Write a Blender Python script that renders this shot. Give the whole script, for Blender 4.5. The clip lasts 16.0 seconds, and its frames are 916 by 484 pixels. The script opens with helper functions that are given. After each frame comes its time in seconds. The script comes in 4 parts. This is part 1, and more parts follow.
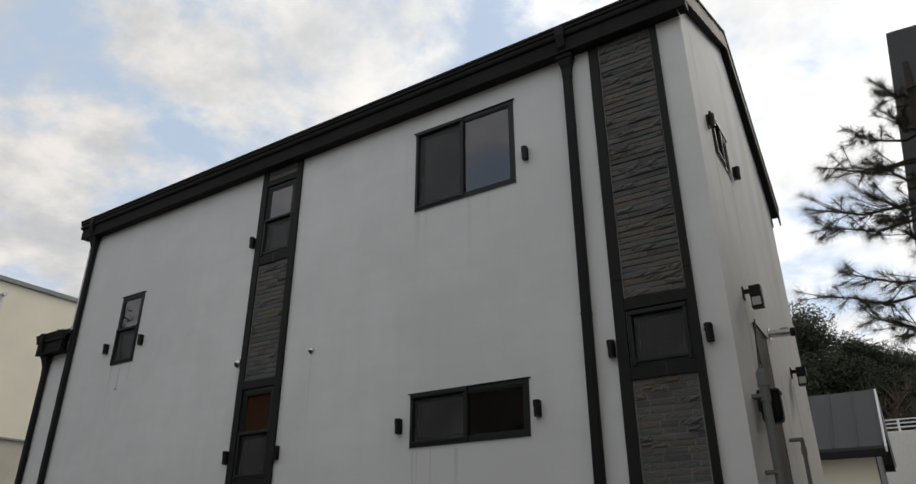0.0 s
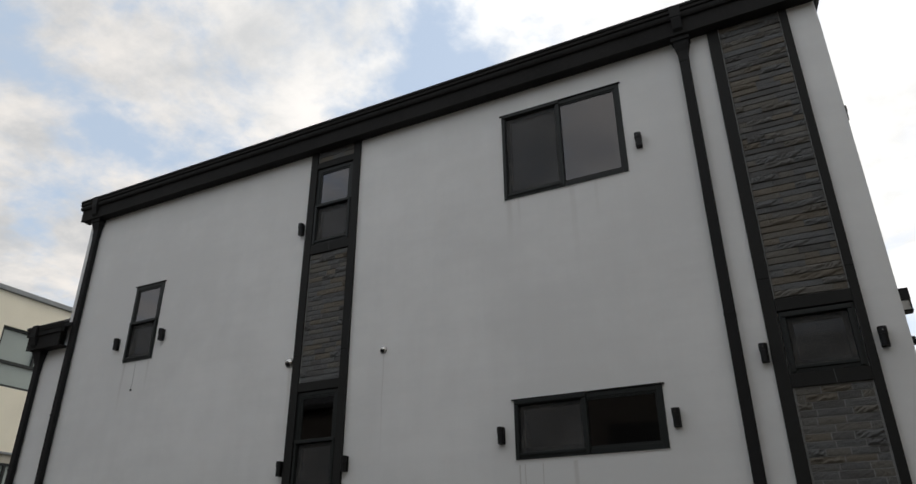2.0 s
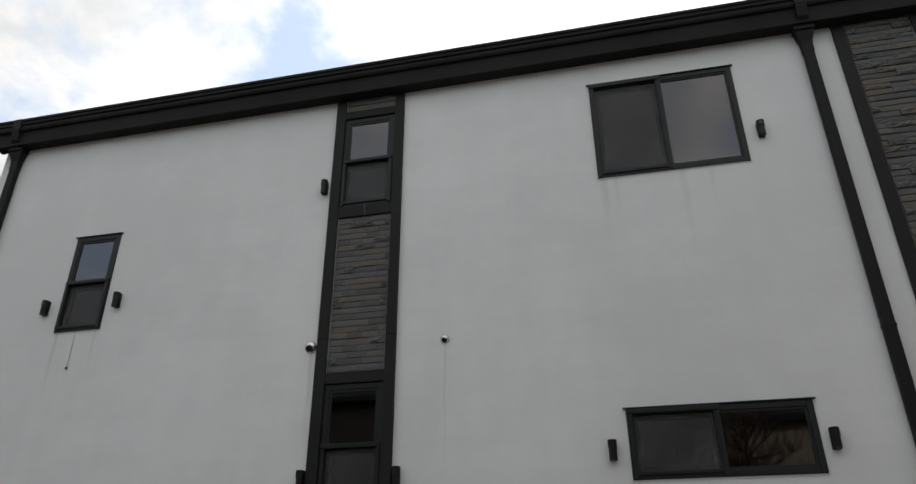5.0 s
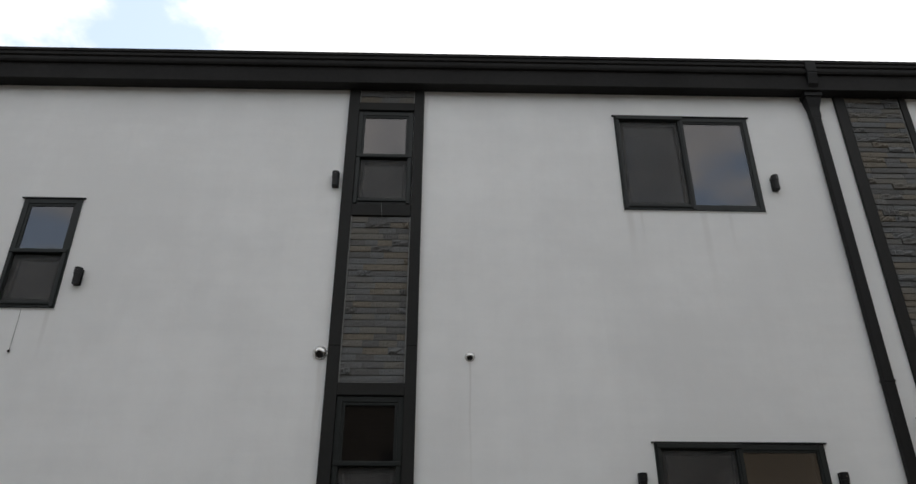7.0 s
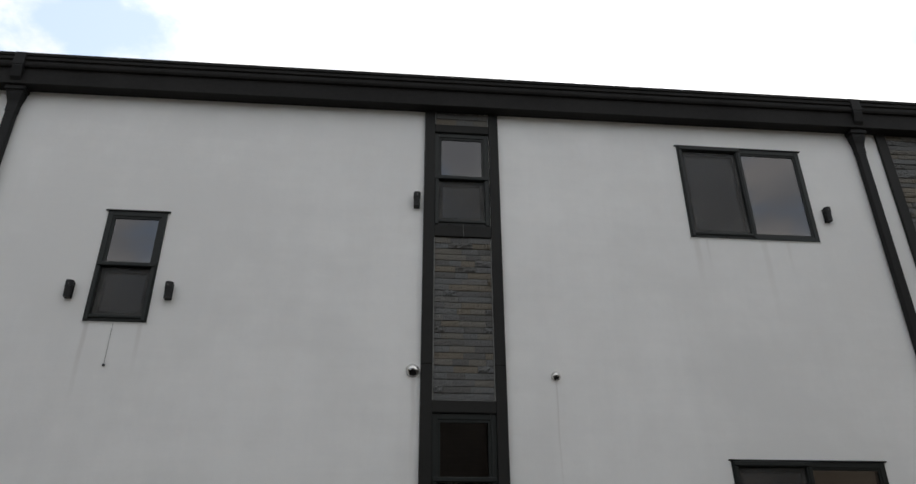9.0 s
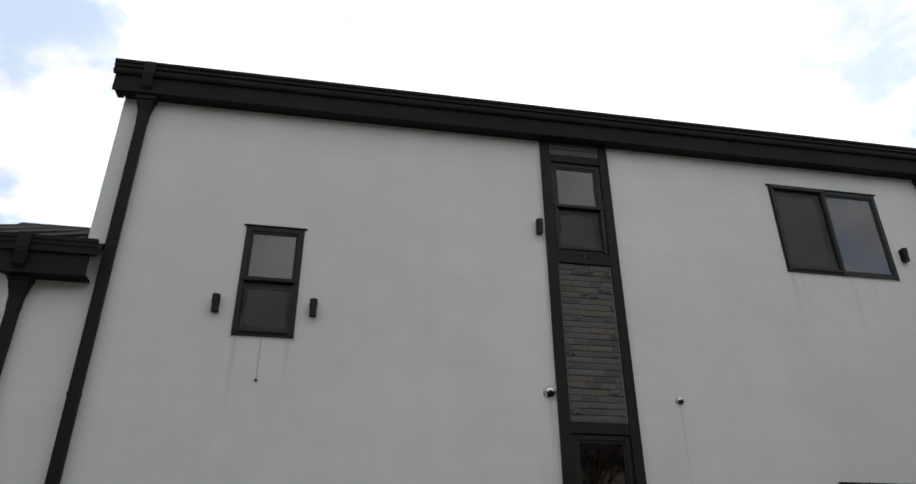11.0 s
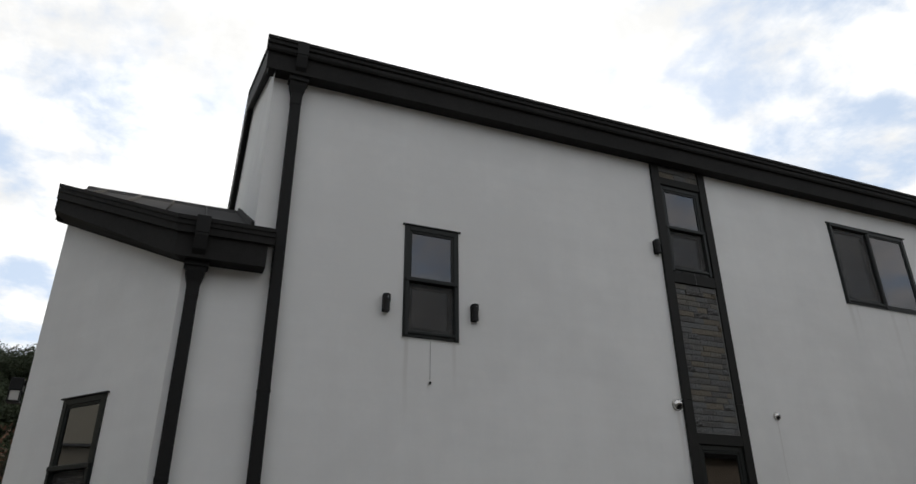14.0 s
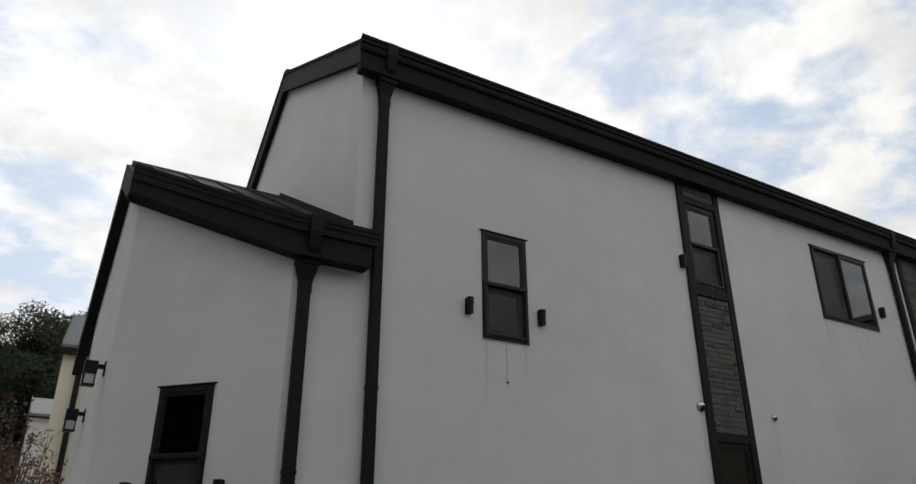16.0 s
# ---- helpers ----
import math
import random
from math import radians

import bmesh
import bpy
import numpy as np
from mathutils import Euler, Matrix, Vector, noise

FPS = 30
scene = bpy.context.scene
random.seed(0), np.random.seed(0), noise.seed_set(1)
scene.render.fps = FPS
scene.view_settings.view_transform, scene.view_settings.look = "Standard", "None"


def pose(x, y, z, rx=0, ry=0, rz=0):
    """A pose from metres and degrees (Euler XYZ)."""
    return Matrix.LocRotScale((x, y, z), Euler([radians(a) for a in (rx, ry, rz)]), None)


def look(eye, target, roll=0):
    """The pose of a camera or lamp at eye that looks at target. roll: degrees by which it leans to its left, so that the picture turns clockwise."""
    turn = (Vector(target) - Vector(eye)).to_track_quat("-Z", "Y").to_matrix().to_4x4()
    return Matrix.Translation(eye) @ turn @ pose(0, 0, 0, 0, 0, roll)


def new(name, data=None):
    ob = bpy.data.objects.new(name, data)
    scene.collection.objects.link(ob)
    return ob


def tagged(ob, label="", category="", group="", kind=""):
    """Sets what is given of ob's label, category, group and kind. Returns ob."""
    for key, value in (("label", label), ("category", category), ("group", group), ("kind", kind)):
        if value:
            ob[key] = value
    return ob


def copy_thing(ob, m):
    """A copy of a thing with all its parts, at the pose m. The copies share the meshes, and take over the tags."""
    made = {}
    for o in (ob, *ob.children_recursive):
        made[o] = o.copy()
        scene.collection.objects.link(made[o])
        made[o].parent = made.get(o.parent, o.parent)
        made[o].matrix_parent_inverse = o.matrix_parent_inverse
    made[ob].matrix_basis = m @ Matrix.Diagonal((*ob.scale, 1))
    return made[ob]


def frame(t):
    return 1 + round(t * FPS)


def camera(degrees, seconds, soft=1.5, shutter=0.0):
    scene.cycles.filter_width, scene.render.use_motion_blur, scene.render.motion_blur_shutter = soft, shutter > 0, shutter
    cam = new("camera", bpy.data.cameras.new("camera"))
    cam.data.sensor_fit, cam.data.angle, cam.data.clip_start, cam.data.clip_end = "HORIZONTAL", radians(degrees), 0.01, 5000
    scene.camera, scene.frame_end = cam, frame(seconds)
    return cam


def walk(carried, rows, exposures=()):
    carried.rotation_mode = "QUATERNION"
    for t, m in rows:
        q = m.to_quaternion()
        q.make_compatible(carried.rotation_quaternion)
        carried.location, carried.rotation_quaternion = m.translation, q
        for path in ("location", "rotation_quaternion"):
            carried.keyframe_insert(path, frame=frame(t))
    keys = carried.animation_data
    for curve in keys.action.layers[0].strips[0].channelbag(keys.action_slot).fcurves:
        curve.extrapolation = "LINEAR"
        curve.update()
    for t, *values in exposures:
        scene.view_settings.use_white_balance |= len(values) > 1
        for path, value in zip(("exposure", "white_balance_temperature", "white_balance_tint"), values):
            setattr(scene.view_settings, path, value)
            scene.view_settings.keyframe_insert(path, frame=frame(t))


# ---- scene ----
cam = camera(65.8, 16.0)
PATH = [
    (0, (-0.001, 0.261, 1.72), (-0.974, 1.799, 2.549), -0.1),
    (0.5, (-0.446, 0.158, 1.723), (-1.382, 1.714, 2.56), -0.1),
    (1, (-0.902, 0.064, 1.77), (-1.8, 1.637, 2.619), -0.1),
    (1.5, (-1.394, 0.098, 1.804), (-2.244, 1.695, 2.657), -0.2),
    (2, (-1.884, 0.065, 1.842), (-2.694, 1.681, 2.697), -0.4),
    (2.5, (-2.345, 0.078, 1.843), (-3.093, 1.714, 2.717), -0.1),
    (3, (-2.775, 0.205, 1.9), (-3.453, 1.867, 2.781), -0.1),
    (3.5, (-3.203, 0.266, 1.944), (-3.824, 1.952, 2.821), -0.3),
    (4, (-3.674, 0.366, 1.945), (-4.229, 2.068, 2.838), -0.2),
    (4.2, (-3.848, 0.411, 1.951), (-4.38, 2.118, 2.847), -0.3),
    (6.3, (-5.691, 0.518, 2.201), (-5.769, 2.305, 3.095), 0.2),
    (6.5, (-5.888, 0.483, 2.229), (-5.925, 2.271, 3.124), 0.2),
    (7, (-6.215, 0.498, 2.234), (-6.164, 2.285, 3.13), 0.1),
    (7.5, (-6.459, 0.533, 2.268), (-6.349, 2.316, 3.167), -0.1),
    (8, (-6.69, 0.452, 2.271), (-6.548, 2.232, 3.172), 0.0),
    (8.5, (-7.033, 0.306, 2.297), (-6.873, 2.082, 3.201), -0.1),
    (9, (-7.427, 0.274, 2.312), (-7.248, 2.053, 3.209), -0.3),
    (9.5, (-7.868, 0.292, 2.311), (-7.67, 2.063, 3.219), -0.5),
    (9.7, (-8.081, 0.297, 2.314), (-7.871, 2.065, 3.227), -0.6),
    (12, (-10.081, 0.189, 2.392), (-9.639, 1.912, 3.307), -0.3),
    (12.5, (-10.559, 0.306, 2.454), (-10.068, 2.029, 3.343), -0.5),
    (13, (-10.97, 0.407, 2.503), (-10.422, 2.119, 3.379), -0.3),
    (13.5, (-11.41, 0.583, 2.575), (-10.779, 2.276, 3.432), -0.2),
    (14, (-11.908, 0.686, 2.572), (-11.214, 2.356, 3.426), -0.4),
    (14.5, (-12.369, 0.763, 2.604), (-11.607, 2.411, 3.441), -0.3),
    (15, (-12.756, 0.84, 2.703), (-11.942, 2.475, 3.517), -0.1),
    (15.5, (-13.242, 0.892, 2.725), (-12.352, 2.490, 3.534), -0.4),
    (16, (-13.649, 1.033, 2.742), (-12.679, 2.6, 3.517), -0.1),
]
EXPOSURES = [(0, -0.03), (2, -0.01), (3, 0.1), (4, 0.17), (6.5, 0.49), (8, 0.42), (9.7, 0.43), (12, -0.01), (13, -0.15), (14, 0.02), (15, 0.10), (15.5, 0.05), (16, -0.15)]
walk(cam, [(t, look(eye, target, roll)) for t, eye, target, roll in PATH], EXPOSURES)

# ---- world, sun, exposure ----
SUN_AZ, SUN_EL = radians(20), radians(38)
SUN_DIR = Vector((math.sin(SUN_AZ) * math.cos(SUN_EL), math.cos(SUN_AZ) * math.cos(SUN_EL), math.sin(SUN_EL)))


class Nodes:
    """Short hand for building node trees."""

    def __init__(self, tree):
        self.t = tree
        self.t.nodes.clear()

    def n(self, kind, **kw):
        nd = self.t.nodes.new(kind)
        ins = kw.pop("ins", {})
        if "operation" in kw:
            nd.operation = kw["operation"]
        if "use_clamp" in kw:
            nd.use_clamp = kw["use_clamp"]
        if "interpolation_type" in kw:
            nd.interpolation_type = kw["interpolation_type"]
        if "data_type" in kw:
            nd.data_type = kw["data_type"]
        for k, v in ins.items():
            self.put(nd, k, v)
        return nd

    def put(self, nd, key, v):
        if isinstance(v, bpy.types.NodeSocket):
            self.t.links.new(v, nd.inputs[key])
        else:
            nd.inputs[key].default_value = v

    def m(self, op, a, b=0.0, c=0.0, clamp=False):
        nd = self.n("ShaderNodeMath", operation=op, use_clamp=clamp)
        for i, v in enumerate((a, b, c)):
            self.put(nd, i, v)
        return nd.outputs[0]

    def step(self, v, lo, hi):
        nd = self.n("ShaderNodeMapRange", interpolation_type="SMOOTHSTEP")
        for k, x in (("Value", v), ("From Min", lo), ("From Max", hi)):
            self.put(nd, k, x)
        return nd.outputs[0]

    def mix(self, f, a, b):
        nd = self.n("ShaderNodeMix", data_type="RGBA")
        for i, v in ((0, f), (6, a), (7, b)):
            if i and not isinstance(v, bpy.types.NodeSocket) and len(v) == 3:
                v = (*v, 1)
            self.put(nd, i, v)
        return nd.outputs[2]

    def noise(self, vec, scale, detail=4, rough=0.55, distort=0.0):
        nd = self.n("ShaderNodeTexNoise", ins={"Scale": scale, "Detail": detail, "Roughness": rough, "Distortion": distort})
        if vec is not None:
            self.put(nd, "Vector", vec)
        return nd.outputs[0]


world = bpy.data.worlds.new("sky")
scene.world = world
world.use_nodes = True
N = Nodes(world.node_tree)
way = N.n("ShaderNodeTexCoord").outputs["Generated"]
xyz = N.n("ShaderNodeSeparateXYZ", ins={0: way})
lift = N.m("ADD", N.m("MAXIMUM", xyz.outputs[2], 0.0), 0.22)
plane = N.n("ShaderNodeCombineXYZ", ins={0: N.m("DIVIDE", xyz.outputs[0], lift), 1: N.m("DIVIDE", xyz.outputs[1], lift), 2: 1.7}).outputs[0]
big = N.noise(plane, 3.9, 9, 0.55, 0.15)
fine = N.noise(plane, 6.5, 7, 0.6, 0.2)
thick = N.m("ADD", N.m("MULTIPLY", big, 0.74), N.m("MULTIPLY", fine, 0.26))
cover = N.m("MULTIPLY", N.step(thick, 0.395, 0.545), 0.97)
dot = N.n("ShaderNodeVectorMath", operation="DOT_PRODUCT", ins={0: way, 1: tuple(SUN_DIR)}).outputs["Value"]
glow = N.step(dot, 0.42, 0.98)
blue = N.n("ShaderNodeTexSky")
blue.sky_type, blue.sun_disc, blue.sun_elevation, blue.sun_rotation, blue.dust_density = "NISHITA", False, SUN_EL, SUN_AZ, 1.5
blue_s = N.n("ShaderNodeVectorMath", operation="SCALE", ins={0: blue.outputs[0], "Scale": 0.035}).outputs[0]
haze = N.mix(glow, (0.44, 0.52, 0.62), (0.45, 0.54, 0.66))
blue_s = N.n("ShaderNodeVectorMath", operation="ADD", ins={0: blue_s, 1: haze}).outputs[0]
shade = N.step(N.noise(plane, 4.6, 7, 0.6, 0.1), 0.3, 0.68)
level = N.m("ADD", N.m("ADD", 0.57, N.m("MULTIPLY", shade, 0.31)), N.m("MULTIPLY", glow, 0.38))
tint = N.mix(glow, N.mix(shade, (0.99, 1.0, 1.01), (1.06, 1.0, 0.935)), (0.99, 0.985, 0.965))
cloud = N.n("ShaderNodeVectorMath", operation="SCALE", ins={0: tint, "Scale": level}).outputs[0]
whole = N.mix(cover, blue_s, cloud)
bg = N.n("ShaderNodeBackground", ins={"Color": whole, "Strength": 1.0})
N.n("ShaderNodeOutputWorld", ins={0: bg.outputs[0]})

sun = new("sun", bpy.data.lights.new("sun", "SUN"))
sun.data.energy, sun.data.angle, sun.data.color = 1.0, radians(12), (1.0, 0.9, 0.76)
sun.matrix_world = look(SUN_DIR * 60, (0, 0, 0))
scene.view_settings.exposure = 0.0


# ---- materials ----
def surface(name, colour, rough=0.6, metal=0.0, var=0.12, scale=6.0, grain=60.0, bump=0.0, spec=0.5, bump_scale=None, by_object=0.0):
    """A plain surface with variation at two scales and fine relief."""
    m = bpy.data.materials.new(name)
    m.use_nodes = True
    k = Nodes(m.node_tree)
    co = k.n("ShaderNodeTexCoord").outputs["Object"]
    a, b = k.noise(co, scale, 4), k.noise(co, grain, 3)
    f = k.m("ADD", k.m("MULTIPLY", a, 0.7), k.m("MULTIPLY", b, 0.3))
    if by_object:
        r = k.n("ShaderNodeObjectInfo").outputs["Random"]
        f = k.m("ADD", f, k.m("MULTIPLY", k.m("SUBTRACT", r, 0.5), by_object))
    f = k.step(f, 0.25, 0.75)
    col = k.mix(f, tuple(c * (1 - var) for c in colour), tuple(min(1, c * (1 + var)) for c in colour))
    p = k.n("ShaderNodeBsdfPrincipled", ins={"Base Color": col, "Metallic": metal, "Specular IOR Level": spec,
            "Roughness": k.m("ADD", rough - 0.06, k.m("MULTIPLY", a, 0.12))})
    if bump:
        h = k.noise(co, bump_scale or grain, 4, 0.6)
        p.inputs["Normal"].default_value = (0, 0, 0)
        k.put(p, "Normal", k.n("ShaderNodeBump", ins={"Strength": bump, "Distance": 0.01, "Height": h}).outputs[0])
    k.n("ShaderNodeOutputMaterial", ins={0: p.outputs[0]})
    return m


# Rain streaks on the render: middle x, half width, top z, length, depth of tone
STREAKS = [(-4.41, 0.05, 5.52, 0.6, 0.4), (-4.30, 0.02, 5.52, 0.4, 0.25), (-3.70, 0.05, 5.52, 1.0, 0.28), (-3.45, 0.03, 5.52, 0.5, 0.2), (-10.05, 0.03, 4.45, 0.8, 0.5), (-9.60, 0.03, 4.45, 0.5, 0.35),
           (-5.945, 0.012, 4.02, 1.3, 0.45), (-4.41, 0.012, 2.77, 0.8, 0.9), (-4.36, 0.008, 2.77, 0.5, 0.8), (-3.88, 0.03, 2.77, 0.7, 0.6), (-4.19, 0.006, 2.77, 1.2, 1.0), (-7.215, 0.03, 4.02, 0.9, 0.4)]


def stucco(name, colour=(0.842, 0.845, 0.833), streaks=()):
    m = bpy.data.materials.new(name)
    m.use_nodes = True
    k = Nodes(m.node_tree)
    co = k.n("ShaderNodeTexCoord").outputs["Object"]
    s = k.n("ShaderNodeSeparateXYZ", ins={0: co})
    soft = k.noise(co, 0.55, 4, 0.55, 0.3)
    blot = k.noise(co, 2.6, 5, 0.6)
    tall = k.n("ShaderNodeMapping", ins={"Vector": co, "Scale": (5.0, 5.0, 0.35)}).outputs[0]
    wash = k.noise(tall, 1.0, 4, 0.6)
    flat = k.n("ShaderNodeMapping", ins={"Vector": co, "Scale": (0.7, 0.7, 6.0)}).outputs[0]
    trowel = k.noise(flat, 1.0, 4, 0.6, 0.2)
    f = k.m("ADD", k.m("MULTIPLY", soft, 0.46), k.m("ADD", k.m("MULTIPLY", blot, 0.2), k.m("ADD", k.m("MULTIPLY", trowel, 0.13), k.m("MULTIPLY", wash, 0.12))))
    col = k.mix(k.step(f, 0.37, 0.62), tuple(c * 0.93 for c in colour), tuple(min(1, c * 1.04) for c in colour))
    dirt = 0.0
    for x, w, z, length, tone in streaks:
        wob = k.m("MULTIPLY", k.m("SUBTRACT", k.noise(co, 3.0, 2), 0.5), 0.03)
        d = k.m("ABSOLUTE", k.m("SUBTRACT", k.m("ADD", s.outputs[0], wob), x))
        across = k.m("SUBTRACT", 1.0, k.step(d, w * 0.2, w))
        down = k.m("MULTIPLY", k.step(s.outputs[2], z - length, z - 0.02), k.m("LESS_THAN", s.outputs[2], z))
        one = k.m("MULTIPLY", k.m("MULTIPLY", across, down), tone)
        dirt = one if isinstance(dirt, float) else k.m("MAXIMUM", dirt, one)
    if streaks:
        col = k.mix(k.m("MULTIPLY", dirt, 0.5), col, (0.40, 0.37, 0.33))
    grit, lump = k.noise(co, 130.0, 3, 0.6), k.noise(co, 9.0, 4, 0.6)
    h = k.m("ADD", k.m("MULTIPLY", grit, 0.35), k.m("ADD", k.m("MULTIPLY", lump, 1.0), k.m("MULTIPLY", trowel, 0.5)))
    bumped = k.n("ShaderNodeBump", ins={"Strength": 0.35, "Distance": 0.006, "Height": h}).outputs[0]
    p = k.n("ShaderNodeBsdfPrincipled", ins={"Base Color": col, "Roughness": 0.9, "Specular IOR Level": 0.25, "Normal": bumped})
    k.n("ShaderNodeOutputMaterial", ins={0: p.outputs[0]})
    return m


def stone_material(name, palette):
    """Split stone whose tone differs from piece to piece."""
    m = bpy.data.materials.new(name)
    m.use_nodes = True
    k = Nodes(m.node_tree)
    co = k.n("ShaderNodeTexCoord").outputs["Object"]
    r = k.n("ShaderNodeObjectInfo").outputs["Random"]
    shift = k.n("ShaderNodeVectorMath", operation="ADD", ins={0: co, 1: k.n("ShaderNodeCombineXYZ", ins={0: k.m("MULTIPLY", r, 57.0), 1: r, 2: k.m("MULTIPLY", r, 31.0)}).outputs[0]}).outputs[0]
    ramp = k.n("ShaderNodeValToRGB")
    ramp.color_ramp.interpolation = "CONSTANT"
    for i, c in enumerate(palette):
        e = ramp.color_ramp.elements[i] if i < 2 else ramp.color_ramp.elements.new(i / len(palette))
        e.position, e.color = i / len(palette), (*c, 1)
    k.put(ramp, 0, r)
    a, b = k.noise(shift, 14.0, 5, 0.65), k.noise(shift, 90.0, 4, 0.6)
    rust = k.step(k.noise(shift, 7.0, 3), 0.52, 0.72)
    c = k.mix(k.m("MULTIPLY", rust, 0.12), ramp.outputs[0], (0.20, 0.15, 0.10))
    dark = k.n("ShaderNodeVectorMath", operation="SCALE", ins={0: c, "Scale": k.m("ADD", 0.16, k.m("ADD", k.m("MULTIPLY", a, 1.05), k.m("MULTIPLY", b, 0.62)))}).outputs[0]
    h = k.m("ADD", a, k.m("MULTIPLY", b, 0.4))
    bumped = k.n("ShaderNodeBump", ins={"Strength": 0.7, "Distance": 0.007, "Height": h}).outputs[0]
    p = k.n("ShaderNodeBsdfPrincipled", ins={"Base Color": dark, "Roughness": 0.85, "Specular IOR Level": 0.3, "Normal": bumped})
    k.n("ShaderNodeOutputMaterial", ins={0: p.outputs[0]})
    return m


def glass_material(name, tint, ior):
    m = bpy.data.materials.new(name)
    m.use_nodes = True
    k = Nodes(m.node_tree)
    co = k.n("ShaderNodeTexCoord").outputs["Object"]
    wavy = k.n("ShaderNodeBump", ins={"Strength": 0.02, "Distance": 0.02, "Height": k.noise(co, 2.0, 2)}).outputs[0]
    fr = k.n("ShaderNodeFresnel", ins={"IOR": ior}).outputs[0]
    mx = k.n("ShaderNodeMixShader", ins={0: fr, 1: k.n("ShaderNodeBsdfTransparent", ins={0: (*tint, 1)}).outputs[0],
             2: k.n("ShaderNodeBsdfGlossy", ins={"Color": (0.91, 0.91, 0.95, 1), "Roughness": 0.02, "Normal": wavy}).outputs[0]})
    k.n("ShaderNodeOutputMaterial", ins={0: mx.outputs[0]})
    return m


def screen_material(name):
    m = bpy.data.materials.new(name)
    m.use_nodes = True
    k = Nodes(m.node_tree)
    co = k.n("ShaderNodeTexCoord").outputs["Object"]
    sag = k.noise(k.n("ShaderNodeMapping", ins={"Vector": co, "Scale": (1.0, 1.0, 0.55)}).outputs[0], 3.6, 3, 0.5, 0.7)
    run = k.n("ShaderNodeSeparateXYZ", ins={0: co}).outputs[0]
    # the mesh's wavy moire and soft sheen are painted into its base colour
    moire = k.step(k.m("SINE", k.m("ADD", k.m("MULTIPLY", run, 190.0), k.m("MULTIPLY", sag, 120.0))), -0.3, 1.0)
    soft = k.m("ADD", k.m("MULTIPLY", k.step(k.noise(co, 3.0, 2), 0.35, 0.65), 0.45), 0.45)
    lit = k.m("MULTIPLY", k.m("ADD", k.m("MULTIPLY", moire, 0.65), 0.18), soft)
    p = k.n("ShaderNodeBsdfPrincipled", ins={"Base Color": k.mix(lit, (0.012, 0.0125, 0.0125), (0.20, 0.195, 0.185)), "Roughness": 0.55})
    mx = k.n("ShaderNodeMixShader", ins={0: 0.46, 1: k.n("ShaderNodeBsdfTransparent").outputs[0], 2: p.outputs[0]})
    k.n("ShaderNodeOutputMaterial", ins={0: mx.outputs[0]})
    return m


M_STUCCO = stucco("white_render", streaks=STREAKS)
M_STUCCO2 = stucco("white_render_plain")
SIDE_STREAKS = [(7.17, 0.11, 3.95, 1.7, 0.55), (9.5, 0.11, 3.66, 1.6, 0.55), (8.6, 0.09, 3.55, 1.5, 0.5), (6.72, 0.10, 6.95, 1.4, 0.4), (7.02, 0.07, 5.62, 1.5, 0.5), (7.70, 0.08, 5.62, 1.3, 0.5), (8.3, 0.30, 7.6, 3.6, 0.4), (9.1, 0.36, 7.4, 3.2, 0.45), (9.9, 0.40, 6.9, 3.5, 0.5)]
M_STUCCO3 = stucco("white_render_stained", streaks=SIDE_STREAKS)
M_CREAM = surface("cream_render", (0.80, 0.745, 0.60), 0.9, var=0.06, scale=0.8, grain=40, bump=0.2)
M_CONCRETE = surface("fair_faced_concrete", (0.50, 0.46, 0.37), 0.85, var=0.15, scale=1.2, grain=30, bump=0.2)
M_EAVE = surface("dark_coated_steel", (0.022, 0.0215, 0.021), 0.75, var=0.25, scale=1.5, grain=25, spec=0.12)
M_BARGE = surface("grey_coated_bargeboard", (0.038, 0.037, 0.036), 0.7, var=0.2, scale=1.5, grain=30, spec=0.12)
M_TRIM = surface("dark_steel_trim", (0.018, 0.018, 0.017), 0.62, var=0.2, scale=2.0, grain=40, spec=0.2)
M_SASH = surface("dark_green_grey_frame", (0.0125, 0.0155, 0.0145), 0.45, var=0.15, scale=3, grain=50, spec=0.3)
M_PIPE = surface("dark_pipe_coating", (0.0135, 0.0135, 0.0135), 0.62, var=0.2, scale=2, grain=40, spec=0.2)
M_LAMP = surface("black_lamp_paint", (0.0045, 0.0045, 0.005), 0.45, var=0.15, scale=8, grain=80, spec=0.3)
M_CHROME = surface("brushed_steel", (0.62, 0.61, 0.59), 0.25, metal=1.0, var=0.1, scale=10, grain=120)
M_HOLE = surface("dark_void", (0.01, 0.01, 0.01), 0.9, var=0.1)
M_LENS = surface("frosted_lamp_glass", (0.62, 0.61, 0.58), 0.35, var=0.06, scale=10)
M_SEAL = surface("pale_sealant", (0.62, 0.62, 0.6), 0.7, var=0.1, scale=10)
M_MORTAR = surface("mortar", (0.27, 0.272, 0.266), 0.95, var=0.15, scale=20, grain=150, bump=0.4)
M_DARK_BED = surface("dark_stone_bed", (0.09, 0.088, 0.083), 0.95, var=0.2, scale=20, grain=150, bump=0.4)
M_STONE = stone_material("split_stone", [(0.149, 0.142, 0.127), (0.13, 0.134, 0.134), (0.158, 0.141, 0.115), (0.118, 0.119, 0.119), (0.154, 0.137, 0.111), (0.133, 0.135, 0.134), (0.104, 0.104, 0.101), (0.144, 0.142, 0.135), (0.146, 0.138, 0.121), (0.13, 0.134, 0.135)])
